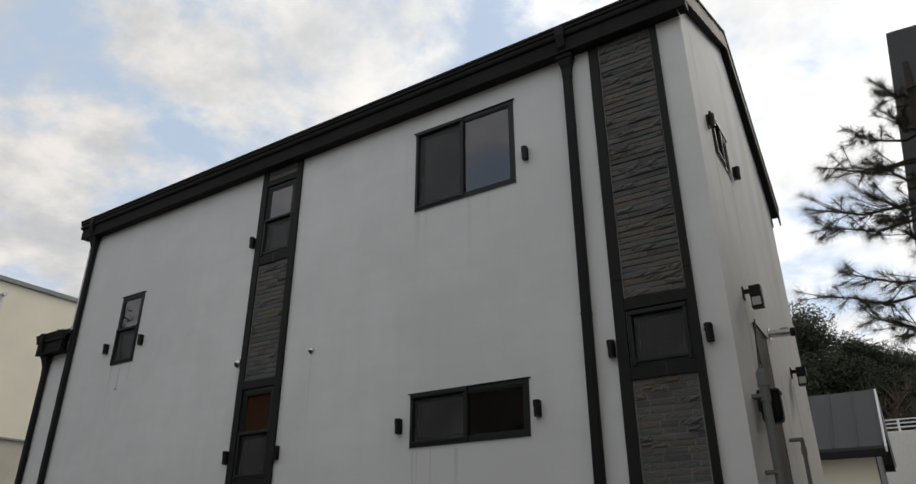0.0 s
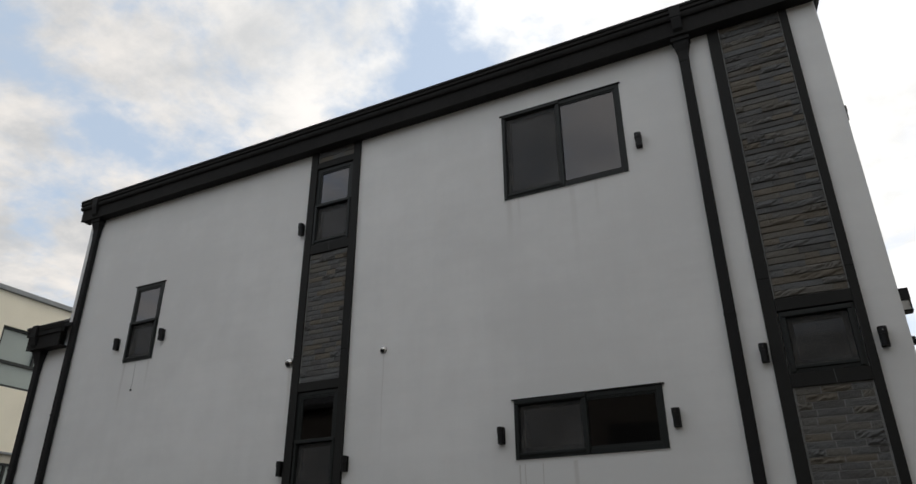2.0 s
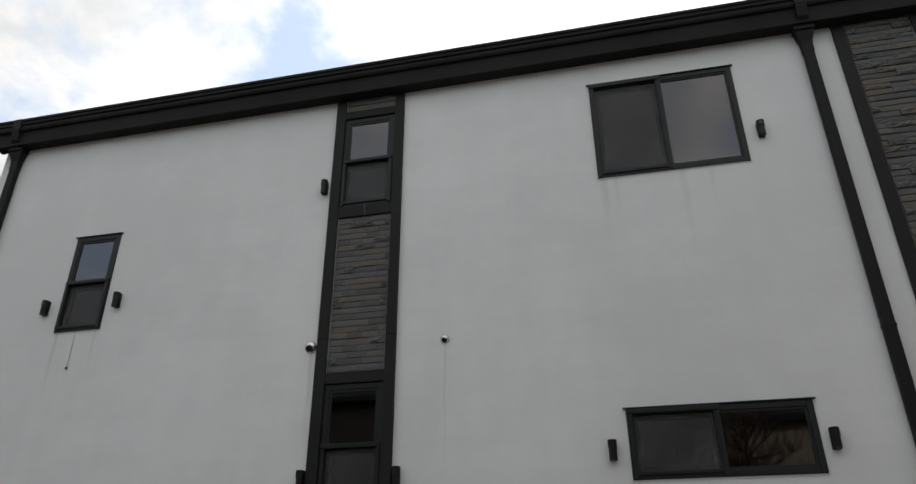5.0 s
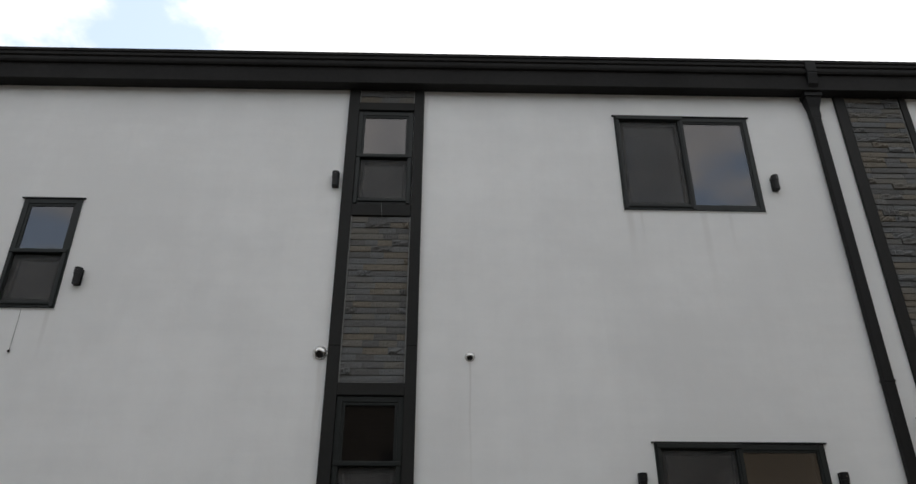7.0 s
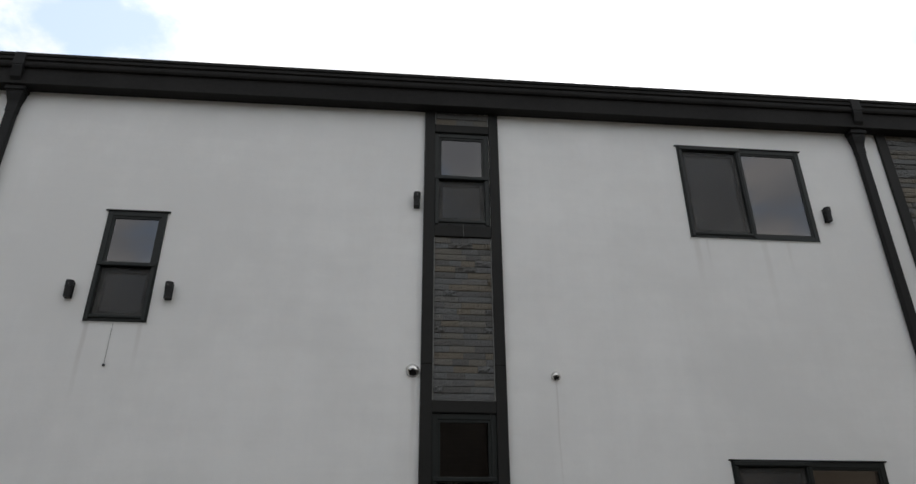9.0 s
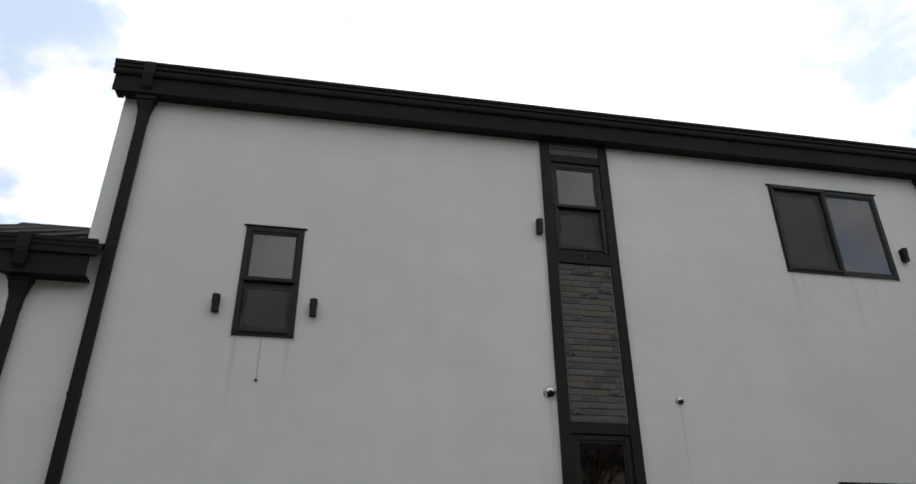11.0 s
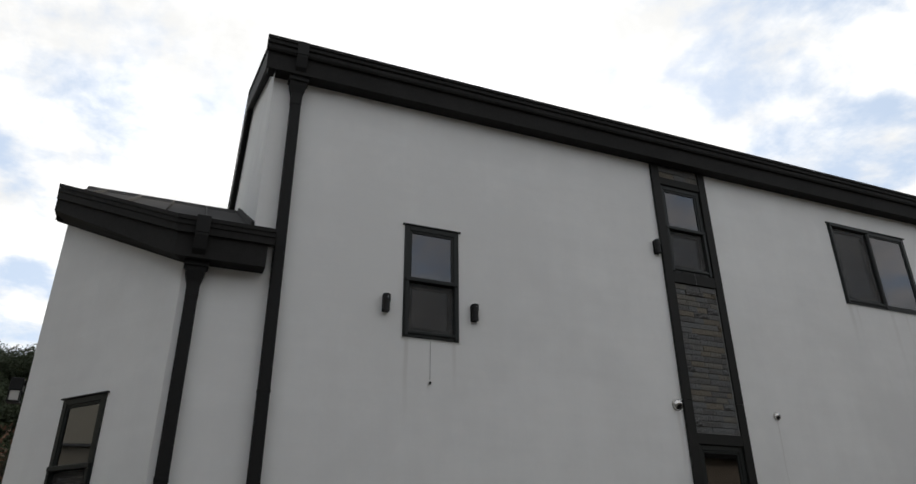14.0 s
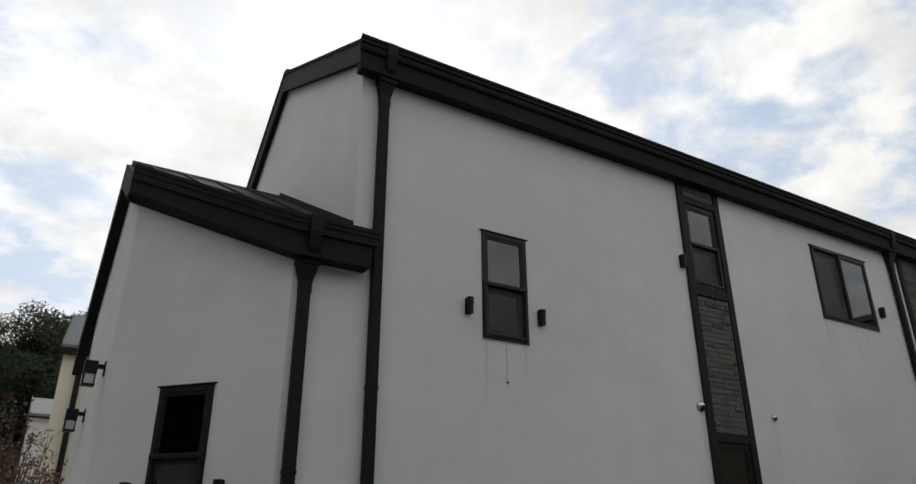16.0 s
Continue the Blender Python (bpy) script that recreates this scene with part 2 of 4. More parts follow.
M_ROOF = surface("standing_seam_steel", (0.05, 0.05, 0.051), 0.85, metal=0.0, spec=0.06, var=0.15, scale=1, grain=20)
M_SLATE_STEEL = surface("slate_grey_seam_steel", (0.036, 0.038, 0.041), 0.62, metal=0.0, var=0.1, scale=1, grain=20)
M_SHUTTER = surface("dull_shutter", (0.15, 0.135, 0.115), 0.75, var=0.15, scale=3, grain=40, spec=0.2)
M_BEIGE = surface("beige_render", (0.30, 0.25, 0.19), 0.9, var=0.1, scale=0.8, grain=30)
M_ROOF2 = surface("blue_grey_seam_steel", (0.13, 0.136, 0.145), 0.5, metal=0.0, var=0.1, scale=1, grain=20)
M_GLASS = glass_material("window_glass", (0.22, 0.225, 0.22), 1.98)
M_SCREEN = screen_material("insect_screen")
# plaster darkened in colour to give the rooms behind the glass their dimness
M_ROOM = surface("dimmed_room_plaster", (0.20, 0.175, 0.145), 0.9, var=0.05)
M_BLIND = surface("brown_blind", (0.075, 0.05, 0.03), 0.7, var=0.2, scale=8)
M_CABLE = surface("grey_pvc", (0.21, 0.222, 0.226), 0.5, var=0.12, scale=6)
M_GROUND = surface("grey_lane", (0.13, 0.125, 0.115), 0.95, var=0.25, scale=0.4, grain=12, bump=0.3)
M_BARK = surface("bark", (0.07, 0.052, 0.04), 0.95, var=0.3, scale=10, grain=60, bump=0.5)
M_NEEDLE = surface("pine_needles", (0.075, 0.074, 0.042), 0.75, var=0.35, scale=3, grain=20, by_object=0.3)
M_LEAF = surface("dark_evergreen_leaves", (0.044, 0.057, 0.029), 0.9, var=0.4, scale=0.5, grain=6, by_object=0.5)
M_DRY = surface("dry_brown_twigs", (0.085, 0.060, 0.042), 0.85, var=0.35, scale=0.5, grain=6, by_object=0.4)
M_RUST = surface("dry_red_leaves", (0.15, 0.075, 0.045), 0.8, var=0.4, scale=3, grain=12)
M_WHITE = surface("white_paint", (0.72, 0.73, 0.74), 0.7, var=0.06, scale=1)
M_BRICK_WARM = surface("orange_brown_brick", (0.20, 0.10, 0.05), 0.9, var=0.3, scale=3, grain=14)
M_BRICK_FAR = surface("brown_brick", (0.046, 0.039, 0.032), 0.9, var=0.3, scale=3, grain=14)
M_PALE_PANE = surface("pale_far_glass", (0.30, 0.34, 0.31), 0.1, var=0.1, scale=0.5)
M_TOWER = surface("grey_cladding", (0.050, 0.052, 0.052), 0.65, var=0.25, scale=1, grain=20, metal=0.0)


# ---- builders ----
def empty(name, m=None):
    ob = new(name)
    ob.empty_display_size = 0.1
    if m is not None:
        ob.matrix_world = m
    return ob


def link(name, bm, mat, parent=None, label="", smooth=False):
    """Links a bmesh as one mesh object, under a parent in the parent's own space."""
    me = bpy.data.meshes.new(name)
    bmesh.ops.recalc_face_normals(bm, faces=bm.faces)
    bm.to_mesh(me)
    bm.free()
    me.materials.append(mat)
    if smooth:
        for p in me.polygons:
            p.use_smooth = True
    ob = new(name, me)
    if parent is not None:
        ob.parent = parent
    if label:
        ob["label"] = label
    return ob


part = link


def box(bm, x0, x1, y0, y1, z0, z1, bevel=0.0):
    own = bmesh.new()
    v = [own.verts.new(p) for p in ((x0, y0, z0), (x1, y0, z0), (x1, y1, z0), (x0, y1, z0), (x0, y0, z1), (x1, y0, z1), (x1, y1, z1), (x0, y1, z1))]
    for f in ((0, 3, 2, 1), (4, 5, 6, 7), (0, 1, 5, 4), (1, 2, 6, 5), (2, 3, 7, 6), (3, 0, 4, 7)):
        own.faces.new([v[i] for i in f])
    if bevel:
        bmesh.ops.bevel(own, geom=list(own.edges), offset=bevel, segments=2, profile=0.5, affect="EDGES")
    return merge(bm, own)


def merge(bm, own):
    tmp = bpy.data.meshes.new("tmp")
    own.to_mesh(tmp)
    own.free()
    bm.from_mesh(tmp)
    bpy.data.meshes.remove(tmp)
    return bm


def boxes(*rows, bevel=0.0):
    bm = bmesh.new()
    for r in rows:
        box(bm, *r, bevel=bevel)
    return bm


def prism(bm, outline, a, b, axis="x"):
    """Extrudes an outline along an axis: (y, z) pairs along x, (x, z) along y, (x, y) along z."""
    put = {"x": lambda s, p: (s, *p), "y": lambda s, p: (p[0], s, p[1]), "z": lambda s, p: (*p, s)}[axis]
    lo, hi = [bm.verts.new(put(a, p)) for p in outline], [bm.verts.new(put(b, p)) for p in outline]
    bm.faces.new(lo)
    bm.faces.new(hi[::-1])
    n = len(outline)
    for i in range(n):
        bm.faces.new((lo[i], hi[i], hi[(i + 1) % n], lo[(i + 1) % n]))
    return bm


def tube(bm, p, q, r0, r1=None, n=12, caps=True):
    p, q = Vector(p), Vector(q)
    d = q - p
    m = Matrix.Translation((p + q) / 2) @ d.to_track_quat("Z", "Y").to_matrix().to_4x4()
    bmesh.ops.create_cone(bm, cap_ends=caps, segments=n, radius1=r0, radius2=r0 if r1 is None else r1, depth=d.length, matrix=m)
    return bm


def wall_grid(bm, u0, u1, v0, v1, openings, d0, d1):
    """A wall in the x-z plane from depth d0 to d1 with holes (u0, u1, v0, v1) that go right through."""
    us = sorted({u0, u1, *(o[0] for o in openings), *(o[1] for o in openings)})
    vs = sorted({v0, v1, *(o[2] for o in openings), *(o[3] for o in openings)})
    solid = lambda i, j: 0 <= i < len(us) - 1 and 0 <= j < len(vs) - 1 and not any(
        o[0] <= (us[i] + us[i + 1]) / 2 <= o[1] and o[2] <= (vs[j] + vs[j + 1]) / 2 <= o[3] for o in openings)
    cache = {}

    def vert(i, j, d):
        if (i, j, d) not in cache:
            cache[i, j, d] = bm.verts.new((us[i], d, vs[j]))
        return cache[i, j, d]
    for i in range(len(us) - 1):
        for j in range(len(vs) - 1):
            if not solid(i, j):
                continue
            bm.faces.new((vert(i, j, d0), vert(i + 1, j, d0), vert(i + 1, j + 1, d0), vert(i, j + 1, d0)))
            bm.faces.new((vert(i, j, d1), vert(i, j + 1, d1), vert(i + 1, j + 1, d1), vert(i + 1, j, d1)))
            for di, dj, a, b in ((-1, 0, (i, j), (i, j + 1)), (1, 0, (i + 1, j), (i + 1, j + 1)), (0, -1, (i, j), (i + 1, j)), (0, 1, (i, j + 1), (i + 1, j + 1))):
                if not solid(i + di, j + dj):
                    bm.faces.new((vert(*a, d0), vert(*b, d0), vert(*b, d1), vert(*a, d1)))
    return bm


# ---- the house: shell ----
WALL = 6.35                      # the long front wall's face
XL, XR = -11.435, -1.115           # its ends
BACK = 10.72
SOFFIT = 6.925                   # at its east end; the whole roof falls a little to the west
FALL = 0.0052
OPEN_BIG = (-4.462, -3.096, 5.533, 6.622)
OPEN_LOW = (-4.448, -3.047, 2.810, 3.356)
OPEN_LEFT = (-10.090, -9.553, 4.465, 5.553)
OPEN_MID = (-7.055, -6.497, 5.545, 6.628)
OPEN_MIDLOW = (-7.050, -6.492, 2.635, 3.720)
OPEN_RIGHT = (-2.018, -1.446, 3.312, 3.844)

front = wall_grid(bmesh.new(), XL, XR, -0.4, 7.16, [OPEN_BIG, OPEN_LOW, OPEN_LEFT, OPEN_MID, OPEN_MIDLOW, OPEN_RIGHT], WALL, WALL + 0.25)
corner = [e for e in front.edges if all(abs(v.co.x - XR) < 1e-5 and abs(v.co.y - WALL) < 1e-5 for v in e.verts)]
bmesh.ops.bevel(front, geom=corner, offset=0.065, segments=6, profile=0.5, affect="EDGES")
tagged(link("wall_front", front, M_STUCCO),
       "long white rendered house wall with faint rain streaks", "wall", kind="structure")

TURN_E = Matrix(((0, -1, 0, XR), (1, 0, 0, 0), (0, 0, 1, 0), (0, 0, 0, 1)))      # local x runs along world y, local y into the wall
OPEN_GABLE = (7.05, 7.75, 5.62, 6.12)
OPEN_SIDE = (7.42, 8.02, 2.35, 3.86)
RIDGE_Y, RIDGE_Z = 8.80, 8.47
EAVE_Y, EAVE_Z, BEAVE_Y, BEAVE_Z = 6.17, 7.235, 10.92, 6.60


def roof_z(y):
    return EAVE_Z + (y - EAVE_Y) * (RIDGE_Z - EAVE_Z) / (RIDGE_Y - EAVE_Y) if y < RIDGE_Y else RIDGE_Z + (y - RIDGE_Y) * (BEAVE_Z - RIDGE_Z) / (BEAVE_Y - RIDGE_Y)


def gable(name, x_out, x_in, openings, render_coat, label):
    bm = bmesh.new()
    wall_grid(bm, WALL + 0.25, BACK, -0.4, 6.20, openings, 0.0, 0.25)
    top = [(WALL + 0.25, 6.20), (BACK, 6.20), (BACK, roof_z(BACK) - 0.16), (RIDGE_Y, RIDGE_Z - 0.16), (WALL + 0.25, roof_z(WALL + 0.25) - 0.16)]
    prism(bm, top, 0.0, 0.25, "y")
    ob = link(name, bm, render_coat)
    ob.matrix_world = Matrix(((0, 1 if x_in > x_out else -1, 0, x_out), (1, 0, 0, 0), (0, 0, 1, 0), (0, 0, 0, 1)))
    return tagged(ob, label, "wall", kind="structure")


gable("wall_gable_east", XR, XR - 0.25, [OPEN_GABLE, OPEN_SIDE], M_STUCCO3, "white rendered gable wall with stains below the eave")
gable("wall_gable_west", XL, XL + 0.25, [], M_STUCCO2, "white rendered gable wall above the lower annex")
tagged(link("wall_back", wall_grid(bmesh.new(), XL + 0.25, XR - 0.25, -0.4, 6.20, [], BACK - 0.25, BACK), M_STUCCO2), "plain white rendered back wall", "wall", kind="structure")
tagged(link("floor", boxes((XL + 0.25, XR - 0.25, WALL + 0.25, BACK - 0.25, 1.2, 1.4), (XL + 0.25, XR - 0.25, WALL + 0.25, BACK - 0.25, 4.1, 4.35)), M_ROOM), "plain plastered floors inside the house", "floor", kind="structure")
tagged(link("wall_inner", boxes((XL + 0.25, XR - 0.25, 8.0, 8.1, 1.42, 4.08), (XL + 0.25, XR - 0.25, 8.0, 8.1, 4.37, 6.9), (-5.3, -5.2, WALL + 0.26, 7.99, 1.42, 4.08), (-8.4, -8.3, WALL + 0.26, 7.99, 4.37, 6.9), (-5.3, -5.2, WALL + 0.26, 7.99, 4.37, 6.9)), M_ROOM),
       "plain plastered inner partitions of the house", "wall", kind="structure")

# roof with its boxed eave, bargeboards and gutter
roof = tagged(empty("roof"), "dark standing-seam metal gable roof with boxed eaves", "roof", kind="structure")
RX0, RX1 = XL - 0.075, XR + 0.10
bm = prism(bmesh.new(), [(EAVE_Y, EAVE_Z), (RIDGE_Y, RIDGE_Z), (BEAVE_Y, BEAVE_Z), (BEAVE_Y, BEAVE_Z - 0.08), (RIDGE_Y, RIDGE_Z - 0.10), (EAVE_Y + 0.02, EAVE_Z - 0.08)], RX0, RX1)
part("covering", bm, M_ROOF, roof)
for i in range(26):
    x = RX0 + 0.03 + i * (RX1 - RX0 - 0.06) / 25
    bm = prism(bmesh.new(), [(EAVE_Y + 0.02, EAVE_Z + 0.009), (RIDGE_Y, RIDGE_Z), (BEAVE_Y, BEAVE_Z), (BEAVE_Y, BEAVE_Z + 0.03), (RIDGE_Y, RIDGE_Z + 0.03), (EAVE_Y + 0.02, EAVE_Z + 0.035)], x - 0.012, x + 0.012)
    part("seam", bm, M_ROOF, roof)
part("ridge_cap", prism(bmesh.new(), [(RIDGE_Y - 0.13, RIDGE_Z - 0.02), (RIDGE_Y, RIDGE_Z + 0.05), (RIDGE_Y + 0.11, RIDGE_Z - 0.04), (RIDGE_Y, RIDGE_Z + 0.02)], RX0 + 0.002, RX1 - 0.002), M_EAVE, roof)
part("soffit", boxes((XL + 0.002, XR - 0.002, 6.222, WALL - 0.002, SOFFIT, SOFFIT + 0.02)), M_EAVE, roof, "dark flat soffit below the gutter")
part("fascia", boxes((RX0 - 0.02, RX1, 6.207, 6.222, SOFFIT - 0.006, 7.15), bevel=0.003), M_EAVE, roof)
GUT = [(y + 0.022, z + (0.054 if z < 7.1 else 0.068)) for y, z in ((6.16, 7.055), (6.148, 7.075), (6.148, 7.098), (6.158, 7.105), (6.158, 7.112), (6.140, 7.118), (6.140, 7.150), (6.149, 7.156), (6.132, 7.165), (6.132, 7.195), (6.146, 7.195), (6.155, 7.16), (6.184, 7.16), (6.184, 7.055))]
part("gutter", prism(bmesh.new(), GUT, RX0 - 0.037, RX1 + 0.012), M_EAVE, roof, "dark ribbed box gutter along the eave")
for x0, x1 in ((RX0, XL - 0.004), (XR + 0.004, RX1)):
    out, inn = (x0, x0 + 0.022) if x0 == RX0 else (x1 - 0.022, x1)
    deep = lambda y: roof_z(y) - 0.30
    face = [(6.235, SOFFIT + 0.075), (RIDGE_Y, RIDGE_Z - 0.30), (BEAVE_Y - 0.01, deep(BEAVE_Y) + 0.02), (BEAVE_Y - 0.01, BEAVE_Z - 0.02), (RIDGE_Y, RIDGE_Z - 0.012), (6.235, roof_z(6.235) - 0.012)]
    part("bargeboard", prism(bmesh.new(), face, out, inn), M_BARGE, roof)
    lid = [(6.345, SOFFIT + 0.135), (RIDGE_Y, RIDGE_Z - 0.27), (BACK + 0.1, deep(BACK + 0.1) + 0.03), (BACK + 0.1, deep(BACK + 0.1) + 0.05), (RIDGE_Y, RIDGE_Z - 0.25), (6.345, SOFFIT + 0.155)]
    p, q = (inn + 0.001, x1) if x0 == RX0 else (x0, out - 0.001)
    part("rake_soffit", prism(bmesh.new(), lid, p, q), M_EAVE, roof)
    part("drip_edge", prism(bmesh.new(), [(6.2, roof_z(6.2) + 0.002), (RIDGE_Y, RIDGE_Z + 0.002), (BEAVE_Y, BEAVE_Z + 0.002), (BEAVE_Y, BEAVE_Z - 0.035), (RIDGE_Y, RIDGE_Z - 0.035), (6.2, roof_z(6.2) - 0.035)], x0 - 0.012 if x0 == RX0 else x1 + 0.002, x0 - 0.002 if x0 == RX0 else x1 + 0.012), M_ROOF, roof)
    part("end_return", boxes((x0 + 0.004, x1 - 0.004, 6.223, 6.343, SOFFIT - 0.004, SOFFIT + 0.10), bevel=0.003), M_EAVE, roof)
part("back_fascia", boxes((XL + 0.002, XR - 0.002, BACK + 0.01, BACK + 0.14, 6.30, 6.52)), M_EAVE, roof)
roof.matrix_world = Matrix.Translation((FALL * 7.1, 0, -FALL * XR)) @ Matrix.Rotation(-FALL, 4, "Y")

# ---- annex with a chamfered corner ----
AX = -13.035                               # its west wall
CH0, CH1 = (-11.945, WALL), (AX, 7.70)
A_RIDGE_Y, A_RIDGE_Z = 8.74, 6.575
A_EAVE_Z = 5.16                            # top of the roof at y = 6.17
A_BACK = 10.1
CH_ANG = math.atan2(CH1[1] - CH0[1], CH0[0] - CH1[0])
CH_SIN, CH_TAN, CH_HALF = math.sin(CH_ANG), math.tan(CH_ANG), math.tan(CH_ANG / 2)


def annex_z(y):
    return A_EAVE_Z + (y - 6.17) * (A_RIDGE_Z - A_EAVE_Z) / (A_RIDGE_Y - 6.17) if y < A_RIDGE_Y else A_RIDGE_Z - (y - A_RIDGE_Y) * 0.85


def sloped_wall(bm, pts, under, z0, thick, ins):
    """Upright wall panels between plan points, with tops that follow the roof's underside."""
    for (xa, ya), (xb, yb), (ixa, iya), (ixb, iyb) in zip(pts, pts[1:], ins, ins[1:]):
        n = [bm.verts.new(p) for p in ((xa, ya, z0), (xb, yb, z0), (ixb, iyb, z0), (ixa, iya, z0), (xa, ya, under(ya)), (xb, yb, under(yb)), (ixb, iyb, under(iyb)), (ixa, iya, under(iya)))]
        for f in ((0, 3, 2, 1), (4, 5, 6, 7), (0, 1, 5, 4), (1, 2, 6, 5), (2, 3, 7, 6), (3, 0, 4, 7)):
            bm.faces.new([n[i] for i in f])
    return bm


under = lambda y: annex_z(y) - 0.06
bm = boxes((CH0[0], XL, WALL, WALL + 0.22, -0.4, 4.90))
tagged(link("wall_annex_front", bm, M_STUCCO2), "white rendered front wall of the low annex", "wall", kind="structure")
# chamfer: local x along the wall from the west end to the kink, local y into the wall
CH_LEN = math.hypot(CH0[0] - CH1[0], CH0[1] - CH1[1])
M_CH = Matrix.Translation((CH1[0], CH1[1], 0)) @ Matrix.Rotation(-CH_ANG, 4, "Z")
OPEN_CH = (0.592, 1.120, 2.80, 3.888)
bm = wall_grid(bmesh.new(), 0.0, CH_LEN, -0.4, 4.90, [OPEN_CH], 0.0, 0.2)
zk = lambda u: under(CH1[1] - u * CH_SIN)
prism(bm, [(0.0, 4.90), (CH_LEN, 4.90), (CH_LEN, zk(CH_LEN)), (0.0, zk(0.0))], 0.0, 0.2, "y")
ob = link("wall_annex_chamfer", bm, M_STUCCO2)
ob.matrix_world = M_CH
tagged(ob, "white rendered angled wall of the low annex", "wall", kind="structure")
bm = sloped_wall(bmesh.new(), [(AX, CH1[1]), (AX, A_RIDGE_Y), (AX, A_BACK)], under, -0.4, 0.2, [(AX + 0.2, CH1[1] + 0.08), (AX + 0.2, A_RIDGE_Y), (AX + 0.2, A_BACK)])
tagged(link("wall_annex_west", bm, M_STUCCO2), "white rendered end wall of the low annex", "wall", kind="structure")
tagged(link("wall_annex_back", boxes((AX + 0.2, XL - 0.003, A_BACK - 0.2, A_BACK, -0.4, 4.75)), M_STUCCO2), "plain white back wall of the annex", "wall", kind="structure")

annex_roof = tagged(empty("annex_roof"), "low dark standing-seam roof of the annex with a cut corner", "roof", kind="structure")
OV = 0.17
e_kink = (CH0[0] - OV * CH_HALF, WALL - OV)                       # plan of the eave edge
e_west = (AX - 0.05, e_kink[1] + (e_kink[0] - AX + 0.05) * CH_TAN)
AX1 = -11.275
plan = [(AX1, e_kink[1]), e_kink, e_west, (e_west[0], A_RIDGE_Y), (XL - 0.004, A_RIDGE_Y), (XL - 0.004, WALL - 0.004), (AX1, WALL - 0.004)]
bm = bmesh.new()
top = [bm.verts.new((x, y, annex_z(y))) for x, y in plan]
bot = [bm.verts.new((x, y, annex_z(y) - 0.05)) for x, y in plan]
bm.faces.new(top)
bm.faces.new(bot[::-1])
for i in range(len(plan)):
    bm.faces.new((top[i], bot[i], bot[(i + 1) % len(plan)], top[(i + 1) % len(plan)]))
part("covering", bm, M_ROOF, annex_roof)
part("back_covering", prism(bmesh.new(), [(A_RIDGE_Y, A_RIDGE_Z), (A_BACK + 0.6, annex_z(A_BACK + 0.6)), (A_BACK + 0.6, annex_z(A_BACK + 0.6) - 0.05), (A_RIDGE_Y, A_RIDGE_Z - 0.05)], e_west[0], XL - 0.004), M_ROOF, annex_roof)
for i in range(5):
    x = -12.90 + i * 0.36
    y0 = max(e_kink[1], e_kink[1] + (e_kink[0] - x) * CH_TAN) + 0.02
    part("seam", prism(bmesh.new(), [(y0, annex_z(y0) + 0.001), (A_RIDGE_Y, A_RIDGE_Z), (A_RIDGE_Y, A_RIDGE_Z + 0.028), (y0, annex_z(y0) + 0.028)], x - 0.011, x + 0.011), M_EAVE, annex_roof)
part("ridge_cap", prism(bmesh.new(), [(A_RIDGE_Y - 0.1, annex_z(A_RIDGE_Y - 0.1) + 0.002), (A_RIDGE_Y, A_RIDGE_Z + 0.032), (A_RIDGE_Y + 0.1, annex_z(A_RIDGE_Y + 0.1) + 0.002)], e_west[0] - 0.01, XL - 0.006), M_EAVE, annex_roof)
part("wall_flashing", prism(bmesh.new(), [(6.36, annex_z(6.36) + 0.002), (A_RIDGE_Y - 0.11, annex_z(A_RIDGE_Y - 0.11) + 0.002), (A_RIDGE_Y - 0.11, annex_z(A_RIDGE_Y - 0.11) + 0.075), (6.36, annex_z(6.36) + 0.075)], XL - 0.03, XL - 0.004), M_EAVE, annex_roof)


def edge_band(name, depth_out, depth_in, z_hi, z_lo, label="", rise=0.0, rise_top=0.0, short=0.0):
    """A band along the eave of the annex: straight over the front, rising along the cut corner."""
    def line(off):
        k = (CH0[0] - off * CH_HALF, WALL - off)
        w = AX - 0.12
        return [(AX1 - short, k[1]), k, (w, k[1] + (k[0] - w) * CH_TAN)]
    o, i_ = line(depth_out), line(depth_in)
    base = line(OV)
    bm = bmesh.new()
    rings = []
    for (ox, oy), (ix, iy), (bx, by), k in zip(o, i_, base, (0, 0, 1)):
        z = annex_z(by)
        hi, lo = z + z_hi + k * rise_top, z + z_lo + k * rise
        rings.append([bm.verts.new(p) for p in ((ox, oy, hi), (ix, iy, hi), (ix, iy, lo), (ox, oy, lo))])
    bm.faces.new(rings[0])
    bm.faces.new(rings[-1][::-1])
    for a, b in zip(rings, rings[1:]):
        for j in range(4):
            bm.faces.new((a[j], b[j], b[(j + 1) % 4], a[(j + 1) % 4]))
    return part(name, bm, M_EAVE, annex_roof, label)


